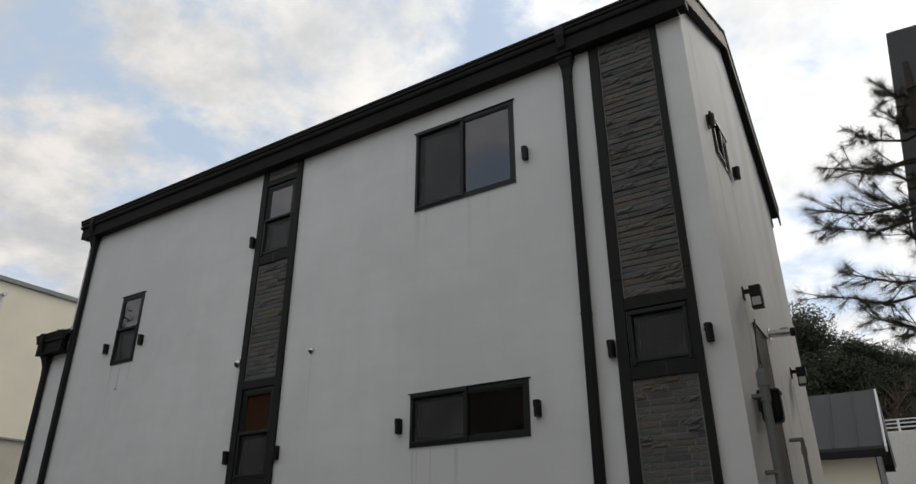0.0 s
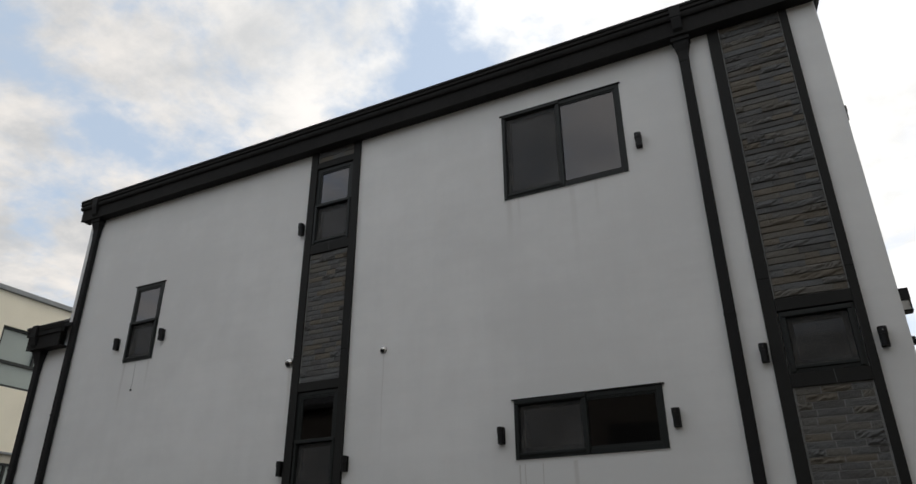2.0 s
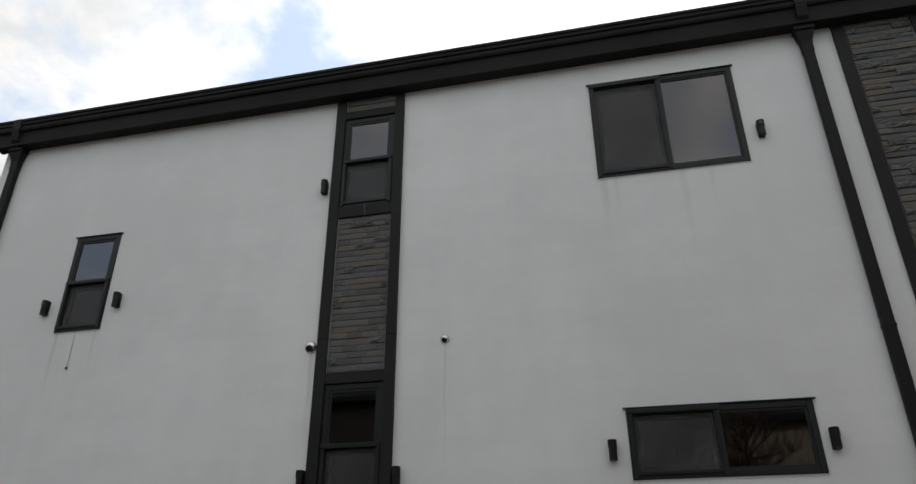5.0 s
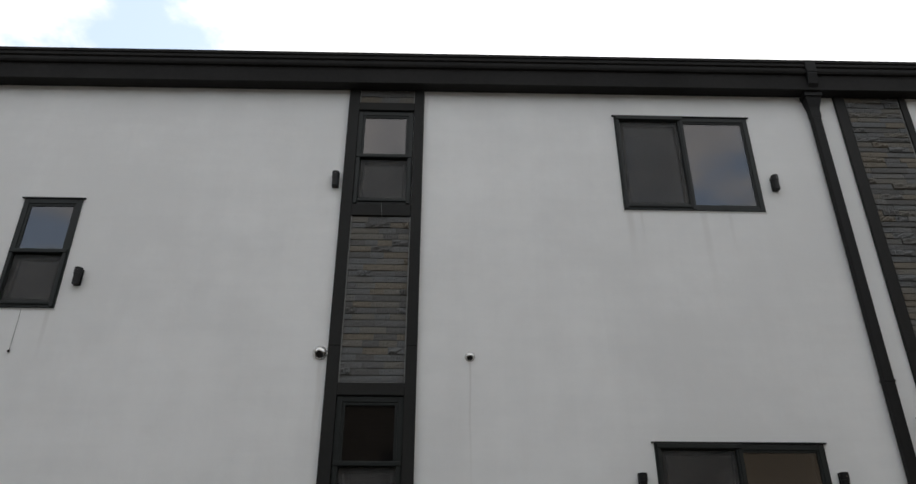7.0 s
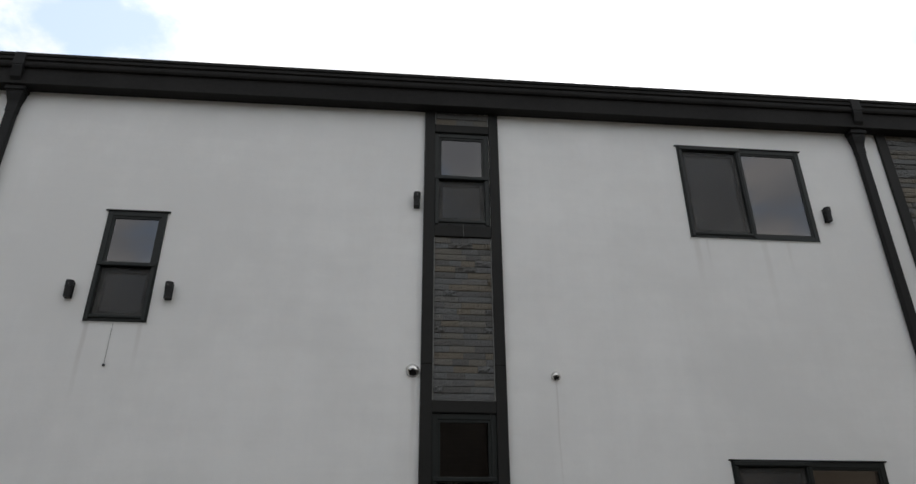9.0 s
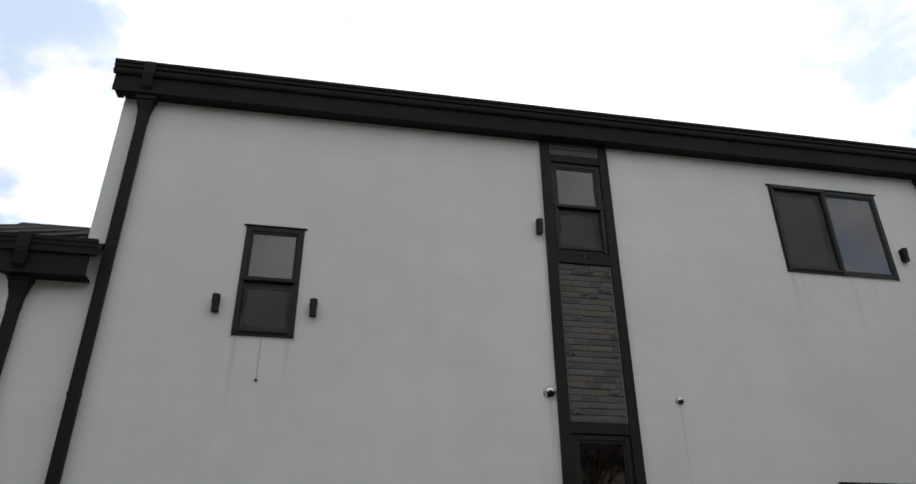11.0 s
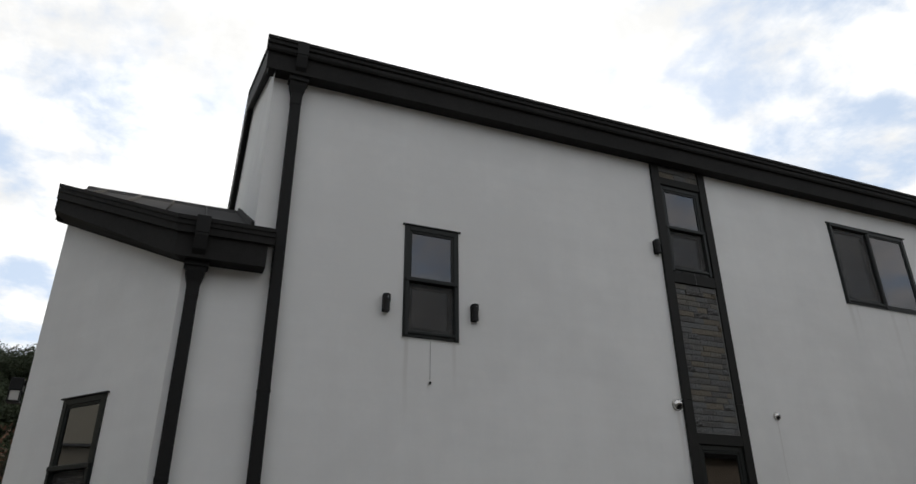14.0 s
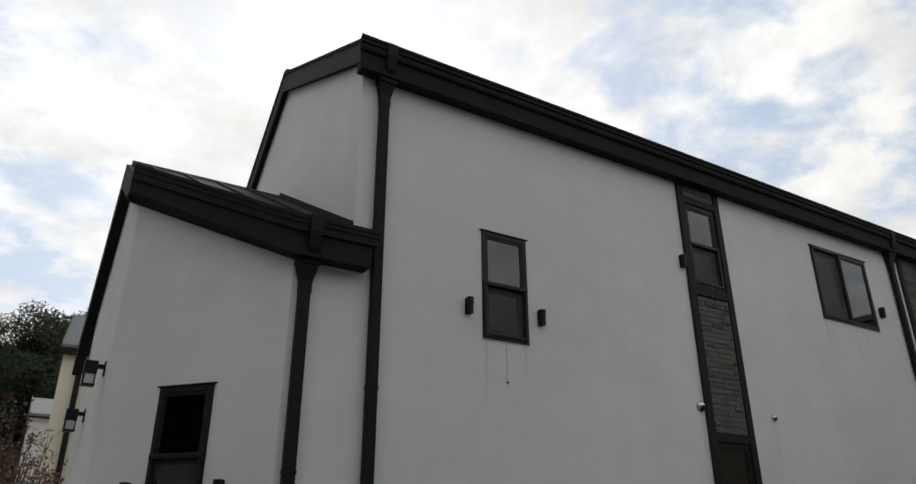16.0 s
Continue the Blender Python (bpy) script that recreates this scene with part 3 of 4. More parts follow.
edge_band("gutter", 0.215, 0.172, 0.03, -0.005, "dark ribbed gutter along the annex eave")
edge_band("gutter_rib", 0.206, 0.172, -0.006, -0.045)
edge_band("gutter_foot", 0.196, 0.172, -0.046, -0.11)
edge_band("fascia", 0.170, 0.150, -0.112, -0.305, rise=0.085, short=0.05)
edge_band("fascia_head", 0.168, 0.150, -0.03, -0.111)
edge_band("soffit", 0.149, 0.003, -0.285, -0.30, rise=0.085, rise_top=0.085, short=0.05)
part("bargeboard", prism(bmesh.new(), [(CH1[1] - 0.02, annex_z(CH1[1] - 0.02) - 0.33), (A_RIDGE_Y, A_RIDGE_Z - 0.33), (A_BACK + 0.6, annex_z(A_BACK + 0.6) - 0.33), (A_BACK + 0.6, annex_z(A_BACK + 0.6) - 0.03), (A_RIDGE_Y, A_RIDGE_Z - 0.03), (CH1[1] - 0.02, annex_z(CH1[1] - 0.02) - 0.03)], AX - 0.11, AX - 0.004), M_EAVE, annex_roof)


# ---- windows ----
def window_bits(w, h, m, name, style, label):
    """A window in its opening: local x across, y into the wall, z up from the opening's lower corner."""
    win = tagged(empty(name, m), label, "window", kind="structure")
    f = 0.05
    part("frame", boxes((0, f, -0.012, 0.09, 0, h), (w - f, w, -0.012, 0.09, 0, h), (f, w - f, -0.012, 0.09, 0, f), (f, w - f, -0.012, 0.09, h - f, h), bevel=0.004), M_SASH, win)
    part("drip_strip", boxes((-0.022, w + 0.022, -0.024, 0.02, h + 0.001, h + 0.012), bevel=0.002), M_LAMP, win)
    part("sealant_line", boxes((-0.012, w + 0.012, -0.006, 0.02, -0.011, -0.001)), M_SEAL, win, "pale sealant line under the frame")

    def glazed(x0, x1, z0, z1, bar):
        part("sash", boxes((x0, x0 + bar, -0.004, 0.06, z0, z1), (x1 - bar, x1, -0.004, 0.06, z0, z1), (x0 + bar, x1 - bar, -0.004, 0.06, z0, z0 + bar), (x0 + bar, x1 - bar, -0.004, 0.06, z1 - bar, z1), bevel=0.003), M_SASH, win)
        pane = part("pane", boxes((x0 + bar, x1 - bar, 0.006, 0.012, z0 + bar, z1 - bar)), M_GLASS, win, "dark reflecting glass")
        pane.visible_shadow = False

    def screened(x0, x1, z0, z1):
        part("screen_rail", boxes((x0, x1, -0.034, 0.005, z1 - 0.038, z1), bevel=0.005), M_SASH, win)
        part("screen_foot", boxes((x0 + 0.035, x1 - 0.035, -0.026, 0.005, z0 + 0.012, z0 + 0.04), bevel=0.004), M_SASH, win)
        for a in (x0, x1 - 0.034):
            part("screen_channel", boxes((a, a + 0.034, -0.028, 0.005, z0 - 0.012, z1 - 0.039), bevel=0.004), M_SASH, win)
        a, b, c, d = x0 + 0.035, x1 - 0.035, z0 + 0.041, z1 - 0.04
        bar = 0.045
        part("inner_sash", boxes((a, a + bar, 0.02, 0.075, c, d), (b - bar, b, 0.02, 0.075, c, d), (a + bar, b - bar, 0.02, 0.075, c, c + bar), (a + bar, b - bar, 0.02, 0.075, d - bar, d), bevel=0.003), M_SASH, win)
        part("insect_screen", boxes((a, b, 0.006, 0.008, c, d)), M_SCREEN, win, "fine grey insect screen")
        pane = part("pane", boxes((a + bar, b - bar, 0.05, 0.056, c + bar, d - bar)), M_GLASS, win)
        pane.visible_shadow = False

    if style == "hung":
        mid = h * 0.49
        glazed(f, w - f, mid, h - f, 0.024)
        screened(0.012, w - 0.012, 0.02, mid + 0.03)
    elif style == "slide":
        mid = w * 0.495
        glazed(mid - 0.02, w - f, f, h - f, 0.02)
        screened(0.012, mid + 0.02, 0.02, h - 0.004)
        part("mullion", boxes((mid - 0.03, mid + 0.022, -0.02, 0.03, 0.02, h - 0.045), bevel=0.004), M_SASH, win)
    elif style == "flush":
        part("shutter", boxes((f, w - f, -0.010, -0.004, f, h - f)), M_SHUTTER, win, "dull grey-brown shutter")
    else:
        screened(0.02, w - 0.02, 0.025, h - 0.015)
    for x in (0.28, 0.72):
        part("weep_cap", boxes((w * x - 0.02, w * x + 0.02, -0.02, -0.01, 0.006, 0.018), bevel=0.002), M_LAMP, win)
    return win


def at_front(o):
    return pose(o[0], WALL, o[2])


def size(o):
    return o[1] - o[0], o[3] - o[2]


window_bits(*size(OPEN_BIG), at_front(OPEN_BIG), "window_1", "slide", "wide dark-framed sliding window with a screened half")
window_bits(*size(OPEN_LOW), at_front(OPEN_LOW), "window_2", "slide", "low wide dark-framed sliding window with a screened half")
window_bits(*size(OPEN_LEFT), at_front(OPEN_LEFT), "window_3", "hung", "narrow dark-framed window, screened below, in white wall")
window_bits(*size(OPEN_MID), at_front(OPEN_MID), "window_4", "hung", "narrow dark window between stone panels under the eave")
window_bits(*size(OPEN_MIDLOW), at_front(OPEN_MIDLOW), "window_5", "hung", "narrow dark window below a stone panel, brown blind inside")
window_bits(*size(OPEN_RIGHT), at_front(OPEN_RIGHT), "window_6", "awning", "small dark screened window between stone panels")
window_bits(*size(OPEN_CH), M_CH @ pose(OPEN_CH[0], 0, OPEN_CH[2]), "window_7", "hung", "narrow dark window in the angled annex wall")
window_bits(*size(OPEN_GABLE), TURN_E @ pose(OPEN_GABLE[0], 0, OPEN_GABLE[2]), "window_8", "slide", "small dark window high in the gable wall")
window_bits(*size(OPEN_SIDE), TURN_E @ pose(OPEN_SIDE[0], 0, OPEN_SIDE[2]), "window_9", "flush", "tall shuttered window in the gable wall beside a conduit")

def drain_thread(x, z, length):
    cord_ = tagged(empty("drain_thread", pose(x, WALL - 0.04, z)), "thin grey thread hanging below a dark window", "cord", group="drain threads")
    bm = tube(bmesh.new(), (0, 0, 0), (0.004, 0.001, -length * 0.5), 0.0012, 0.0012, 6)
    part("upper_strand", bm, M_CABLE, cord_)
    part("lower_strand", tube(bmesh.new(), (0.004, 0.001, -length * 0.5), (0.010, 0.003, -length), 0.0012, 0.0010, 6), M_CABLE, cord_)


drain_thread(-6.77, 5.545, 0.15)
drain_thread(-1.70, 3.312, 0.14)

blind = tagged(empty("window_blind", pose(-6.78, WALL + 0.14, 2.72)), "brown slatted blind hanging inside the window", "blind")
for i in range(26):
    part("slat", boxes((-0.24, 0.24, -0.012, 0.012, 0.0 + i * 0.036, 0.024 + i * 0.036)), M_BLIND, blind)
part("head_rail", boxes((-0.25, 0.25, -0.02, 0.02, 0.945, 0.98), bevel=0.004), M_BLIND, blind)


# ---- downpipes ----
def downpipe(x, y, top, foot, z_gut, joints, label, m=None, out=0.0):
    pipe = tagged(empty("downpipe", m if m is not None else pose(x, y, 0)), label, "downpipe")
    part("shaft", boxes((-0.048, 0.048, -0.075, -0.008, foot, top - 0.28), bevel=0.012), M_PIPE, pipe)
    bm = bmesh.new()
    rows = [(0.088, 0.118, top), (0.092, 0.122, top - 0.012), (0.092, 0.122, top - 0.045), (0.078, 0.105, top - 0.050), (0.076, 0.102, top - 0.085), (0.066, 0.092, top - 0.125), (0.055, 0.080, top - 0.165), (0.050, 0.077, top - 0.20), (0.050, 0.077, top - 0.285)]
    rings = [[bm.verts.new(p) for p in ((-a, -b, z), (a, -b, z), (a, -0.008, z), (-a, -0.008, z))] for a, b, z in rows]
    for r, s in zip(rings, rings[1:]):
        for j in range(4):
            bm.faces.new((r[j], r[(j + 1) % 4], s[(j + 1) % 4], s[j]))
    bm.faces.new(rings[0])
    bm.faces.new(rings[-1])
    part("funnel_head", bm, M_PIPE, pipe)
    for z in joints:
        part("joint_ring", boxes((-0.051, 0.051, -0.078, -0.006, z - 0.012, z + 0.012), bevel=0.003), M_PIPE, pipe)
    part("gutter_clamp", boxes((-0.055, 0.055, -0.200 - out, -0.165, z_gut - 0.14, z_gut + 0.012), bevel=0.006), M_PIPE, pipe)
    bm = prism(bmesh.new(), [(-0.195 - out, z_gut - 0.14), (-0.195 - out, z_gut - 0.16), (-0.17 - out, z_gut - 0.27), (-0.11 - out, top - 0.0), (-0.06, top - 0.0), (-0.145, z_gut - 0.14)], -0.05, 0.05)
    part("outlet", bm, M_PIPE, pipe)
    return pipe


downpipe(-11.215, WALL, SOFFIT - 0.01 - FALL * 10.1, 0.7, 7.255 - FALL * 10.1, (3.88,), "dark square downpipe at the white wall's end")
downpipe(-2.388, WALL, SOFFIT - 0.02, 0.0, 7.245, (3.88,), "dark square downpipe beside the stone column")
downpipe(-11.848, WALL, 4.862, 0.7, 5.195, (3.2,), "dark square downpipe at the annex corner", out=0.035)


# ---- wall lamps ----
def wall_lamp():
    lamp = tagged(empty("wall_lamp"), "small black up-and-down wall lamp on white wall", "lamp", group="facade wall lamps")
    part("back_plate", boxes((-0.036, 0.036, -0.014, 0.0, -0.095, 0.095), bevel=0.005), M_LAMP, lamp)
    bm = bmesh.new()
    tube(bm, (0, -0.052, 0.022), (0, -0.052, 0.094), 0.041, 0.041, 20)
    part("collar", bm, M_LAMP, lamp, smooth=False)
    bm = bmesh.new()
    tube(bm, (0, -0.052, -0.092), (0, -0.052, 0.022), 0.035, 0.035, 20)
    part("barrel", bm, M_LAMP, lamp)
    part("top_lens", tube(bmesh.new(), (0, -0.052, 0.0942), (0, -0.052, 0.097), 0.030, 0.030, 16), M_LENS, lamp)
    part("bracket", boxes((-0.022, 0.022, -0.03, -0.012, -0.05, 0.06), bevel=0.003), M_LAMP, lamp)
    part("screw", tube(bmesh.new(), (0, -0.094, 0.055), (0, -0.090, 0.055), 0.004, 0.004, 10), M_CHROME, lamp)
    return lamp


first = wall_lamp()
LAMPS = [(-10.253, 4.743), (-9.407, 4.757), (-7.222, 5.80), (-2.958, 5.842), (-7.198, 2.907), (-6.352, 2.907), (-4.578, 3.038), (-2.955, 3.052), (-2.178, 3.507), (-1.300, 3.518)]
first.matrix_world = pose(LAMPS[0][0], WALL, LAMPS[0][1])
first.scale = (0.86, 0.86, 0.82)
for x, z in LAMPS[1:]:
    copy_thing(first, pose(x, WALL, z))
for u in (0.422, 1.292):
    copy_thing(first, M_CH @ pose(u, 0, 3.08))
for y, z in ((6.87, 5.90), (7.95, 5.80)):
    copy_thing(first, TURN_E @ pose(y, 0, z))


def lantern(m):
    """Box lantern on an arm, with a frosted glass body."""
    lan = tagged(empty("wall_lantern", m), "black box lantern with frosted glass on white wall", "lamp", group="side lanterns")
    part("back_plate", boxes((-0.045, 0.045, -0.015, 0.0, -0.01, 0.14), bevel=0.004), M_LAMP, lan)
    part("arm", boxes((-0.025, 0.025, -0.075, -0.015, 0.06, 0.105), bevel=0.004), M_LAMP, lan)
    part("hood", boxes((-0.062, 0.062, -0.20, -0.075, 0.0, 0.13), bevel=0.005), M_LAMP, lan)
    part("glass", boxes((-0.045, 0.045, -0.182, -0.093, -0.105, -0.001), bevel=0.004), M_LENS, lan, "frosted white glass")
    for x in (-0.058, 0.046):
        for y in (-0.196, -0.092):
            part("post", boxes((x, x + 0.012, y, y + 0.012, -0.105, 0.0)), M_LAMP, lan)
    part("foot", boxes((-0.062, 0.062, -0.20, -0.075, -0.125, -0.106), bevel=0.004), M_LAMP, lan)
    lan.scale = (0.85, 0.85, 0.85)
    return lan


lantern(TURN_E @ pose(7.17, 0, 4.04))
lantern(TURN_E @ pose(9.5, 0, 3.75))
TURN_W = Matrix(((0, 1, 0, AX), (-1, 0, 0, 0), (0, 0, 1, 0), (0, 0, 0, 1)))       # local x runs along world -y
lantern(TURN_W @ pose(-7.98, 0, 4.09))
lantern(TURN_W @ pose(-9.15, 0, 3.84))


# ---- round vent caps ----
def vent_cap(name, x, z, r, label):
    v = tagged(empty(name, pose(x, WALL, z)), label, "vent cap")
    part("flange", tube(bmesh.new(), (0, -0.006, 0), (0, 0, 0), r * 1.08, r * 1.08, 28), M_CHROME, v)
    bm = bmesh.new()
    bmesh.ops.create_uvsphere(bm, u_segments=28, v_segments=16, radius=r)
    cut = [f for f in bm.verts if f.co.y > 0.001]
    bmesh.ops.delete(bm, geom=cut, context="VERTS")
    for p in bm.verts:
        p.co.y = p.co.y * 0.95 - 0.005
    mouth = [f for f in bm.faces if (f.calc_center_median() - Vector((0, -0.8 * r, -0.62 * r))).length < 0.62 * r]
    bmesh.ops.delete(bm, geom=mouth, context="FACES")
    ob = part("hood", bm, M_CHROME, v, "polished steel hood", smooth=True)
    ob.modifiers.new("thickness", "SOLIDIFY").thickness = 0.004
    bm = bmesh.new()
    bmesh.ops.create_uvsphere(bm, u_segments=20, v_segments=12, radius=r * 0.8)
    for p in bm.verts:
        p.co.y = min(0, p.co.y * 0.9) - 0.002
    part("opening", bm, M_HOLE, v, smooth=True)


vent_cap("vent_cap", -7.222, 4.092, 0.057, "round polished steel vent cap beside the stone column")
vent_cap("vent_cap", -5.945, 4.070, 0.040, "small round polished steel vent cap on white wall")

cord = tagged(empty("cord", pose(-9.828, WALL, 4.076)), "thin dark cord with a small weight under the window", "cord")
part("line", tube(bmesh.new(), (0, -0.007, 0.0), (0.0, -0.007, 0.378), 0.0014, 0.0014, 6), M_TRIM, cord)
bm = bmesh.new()
bmesh.ops.create_icosphere(bm, subdivisions=2, radius=0.012, matrix=Matrix.Translation((0, -0.012, 0)))
part("weight", bm, M_HOLE, cord)

# ---- gable fittings: exhaust flue, conduit, meter box, water pipe ----
flue = tagged(empty("exhaust_flue", TURN_E @ pose(8.33, 0, 3.99)), "polished steel boiler flue out of the white gable", "flue")
part("pipe", tube(bmesh.new(), (0, 0, 0), (0, -0.22, -0.01), 0.042, 0.042, 24), M_CHROME, flue, smooth=False)
part("collar", tube(bmesh.new(), (0, -0.012, 0), (0, 0, 0), 0.065, 0.065, 24), M_CHROME, flue)
part("cap", tube(bmesh.new(), (0, -0.27, -0.012), (0, -0.219, -0.01), 0.047, 0.047, 24), M_HOLE, flue)
for i in range(5):
    part("slot", boxes((-0.02 + i * 0.006, -0.016 + i * 0.006, -0.20, -0.12, 0.0405, 0.043)), M_HOLE, flue)

conduit = tagged(empty("service_conduit", TURN_E @ pose(6.74, 0, 0)), "grey plastic service conduit with a valve on white wall", "conduit")
part("riser", tube(bmesh.new(), (0, -0.1, 0.0), (0, -0.1, 3.10), 0.037, 0.037, 20), M_CABLE, conduit)
part("head", tube(bmesh.new(), (0, -0.1, 3.10), (0, -0.1, 3.22), 0.046, 0.046, 20), M_CABLE, conduit)
part("cap", tube(bmesh.new(), (0, -0.1, 3.22), (0, -0.1, 3.255), 0.038, 0.026, 20), M_CABLE, conduit)
part("sleeve", tube(bmesh.new(), (0, -0.1, 2.97), (0, -0.1, 3.06), 0.044, 0.044, 20), M_CABLE, conduit)
for z in (3.02, 2.4, 1.4):
    part("clip", boxes((-0.05, 0.05, -0.1, 0.0, z - 0.015, z + 0.015), bevel=0.003), M_CABLE, conduit)
part("cable", tube(bmesh.new(), (0.02, -0.09, 3.25), (0.62, -0.03, 3.88), 0.008, 0.008, 8), M_PIPE, conduit, "thin black cable")
meter = tagged(empty("meter_box", TURN_E @ pose(6.95, 0, 2.98)), "black rounded meter box behind the grey conduit", "meter")
part("body", boxes((-0.085, 0.085, -0.19, -0.02, -0.16, 0.12), bevel=0.04), M_LAMP, meter)
part("lid", boxes((-0.095, 0.095, -0.20, -0.01, 0.085, 0.125), bevel=0.02), M_LAMP, meter)
part("wall_bracket", boxes((-0.03, 0.03, -0.03, 0.0, -0.05, 0.05), bevel=0.004), M_CABLE, meter)
water = tagged(empty("water_pipe", TURN_E @ pose(8.35, 0, 0)), "thin grey water pipe bent into the white wall", "pipe")
part("riser", tube(bmesh.new(), (0, -0.12, 0.0), (0, -0.12, 2.86), 0.02, 0.02, 14), M_CABLE, water)
part("elbow", tube(bmesh.new(), (0, -0.135, 2.87), (0, 0.0, 2.87), 0.021, 0.021, 14), M_CABLE, water)
part("coupling", tube(bmesh.new(), (0, -0.12, 2.72), (0, -0.12, 2.79), 0.028, 0.028, 14), M_CABLE, water)

# ---- ground ----
def ground_z(x, y):
    t = min(1, max(0, (-x + 2) / 17))
    lane = 1.25 * t
    far = max(0, y - 42)
    hill = 12 * (1 - math.exp(-(far / 40) ** 1.5))
    return lane - 0.05 + hill + (0.5 * noise.noise(Vector((x * 0.05, y * 0.05, 0))) if far > 0 else 0)


bm = bmesh.new()
ticks = lambda: sorted({*(i * 2.0 for i in range(-30, 31)), *(s * 60 * 1.35 ** i for i in range(0, 12) for s in (-1, 1))})
xs, ys = ticks(), ticks()
grid = [[bm.verts.new((x, y, ground_z(x, y))) for y in ys] for x in xs]
for i in range(len(xs) - 1):
    for j in range(len(ys) - 1):
        bm.faces.new((grid[i][j], grid[i + 1][j], grid[i + 1][j + 1], grid[i][j + 1]))
tagged(link("ground", bm, M_GROUND, smooth=True), "grey sloping lane and yard ground", "ground", kind="structure")

# ---- neighbouring buildings ----
def gable_house(name, x0, x1, y0, y1, z0, eave, ridge, wall, roofing, label, along="x", over=0.25, drop=0.16, pitch=0.45):
    """A house with thick walls, a seamed gable roof and fascias."""
    h = tagged(empty(name, pose((x0 + x1) / 2, (y0 + y1) / 2, z0)), label, "house")
    a, b = (x1 - x0) / 2, (y1 - y0) / 2
    e, r = eave - z0, ridge - z0
    turn = Matrix() if along == "x" else Matrix.Rotation(radians(90), 4, "Z")
    if along != "x":
        a, b = b, a
    bm = prism(bmesh.new(), [(-b, 0), (b, 0), (b, e), (0, r - 0.1), (-b, e)], -a, a)
    bm.transform(turn)
    part("wall", bm, wall, h)
    s = (r - e) / b
    for sg in (-1, 1):
        o = b + over
        bm = prism(bmesh.new(), [(0, r), (sg * o, r - s * o), (sg * o, r - s * o - 0.08), (0, r - 0.09)], -a - over, a + over)
        bm.transform(turn)
        slope = part("roof_slope", bm, roofing, h)
        n = max(1, int(2 * a / pitch))
        for i in range(n + 1):
            x = -a - over + 0.02 + i * (2 * (a + over) - 0.04) / n
            bm = prism(bmesh.new(), [(0, r + 0.002), (sg * o, r - s * o + 0.002), (sg * o, r - s * o + 0.035), (0, r + 0.035)], x - 0.015, x + 0.015)
            bm.transform(turn)
            part("seam", bm, roofing, slope)
        bm = prism(bmesh.new(), [(sg * (o - 0.02), r - s * o - 0.082), (sg * (o + 0.09), r - s * o - 0.082), (sg * (o + 0.09), r - s * o - 0.08 - drop), (sg * (o - 0.02), r - s * o - 0.08 - drop)], -a - over, a + over)
        bm.transform(turn)
        part("gutter", bm, M_EAVE, h)
    return h


# cream building with a flat parapet beyond the annex
cream = tagged(empty("cream_building", pose(-30.0, 23.4, 0)), "cream rendered flat-roofed building on a concrete base", "building")
part("upper_wall", wall_grid(bmesh.new(), -13.0, 13.0, 5.5, 10.55, [(-10.2, -7.6, 7.5, 9.45), (-3.0, -0.4, 7.5, 9.45)], 0.0, 0.3), M_CREAM, cream).matrix_basis = Matrix(((0, -1, 0, 4.8), (1, 0, 0, 0), (0, 0, 1, 0), (0, 0, 0, 1)))
part("base_wall", wall_grid(bmesh.new(), -13.0, 13.0, 0.2, 5.46, [(-10.1, -7.8, 3.6, 5.2)], 0.0, 0.3), M_CONCRETE, cream, "grey fair-faced concrete base").matrix_basis = Matrix(((0, -1, 0, 4.76), (1, 0, 0, 0), (0, 0, 1, 0), (0, 0, 0, 1)))
part("body", boxes((-5.0, 4.4, -13.0, 13.0, 0.2, 10.5)), M_CREAM, cream)
part("coping", boxes((-5.1, 4.9, -13.1, 13.1, 10.55, 10.72), bevel=0.02), M_CABLE, cream, "grey metal coping")
part("drip_band", boxes((4.5, 4.85, -13.0, 13.0, 5.46, 5.52)), M_CABLE, cream)
for a, b, z0, z1 in ((-10.2, -7.6, 7.5, 9.45), (-10.1, -7.8, 3.6, 5.2), (-3.0, -0.4, 7.5, 9.45)):
    w = part("window", boxes((4.62, 4.74, a, a + 0.08, z0, z1), (4.62, 4.74, b - 0.08, b, z0, z1), (4.62, 4.74, a + 0.08, b - 0.08, z0, z0 + 0.08), (4.62, 4.74, a + 0.08, b - 0.08, z1 - 0.08, z1), (4.62, 4.74, a + 0.08, b - 0.08, z0 + 0.75, z0 + 0.85), (4.62, 4.74, (a + b) / 2 - 0.04, (a + b) / 2 + 0.04, z0 + 0.86, z1 - 0.08)), M_SASH, cream)
    part("pane", boxes((4.66, 4.67, a + 0.08, b - 0.08, z0 + 0.08, z1 - 0.08)), M_PALE_PANE, w)
part("vent_pipe", tube(bmesh.new(), (4.95, -12.35, 9.35), (4.95, -12.35, 10.0), 0.07, 0.07, 14), M_LENS, cream)
part("vent_hood", tube(bmesh.new(), (4.8, -12.35, 10.04), (5.16, -12.35, 10.04), 0.075, 0.075, 14), M_LENS, cream)

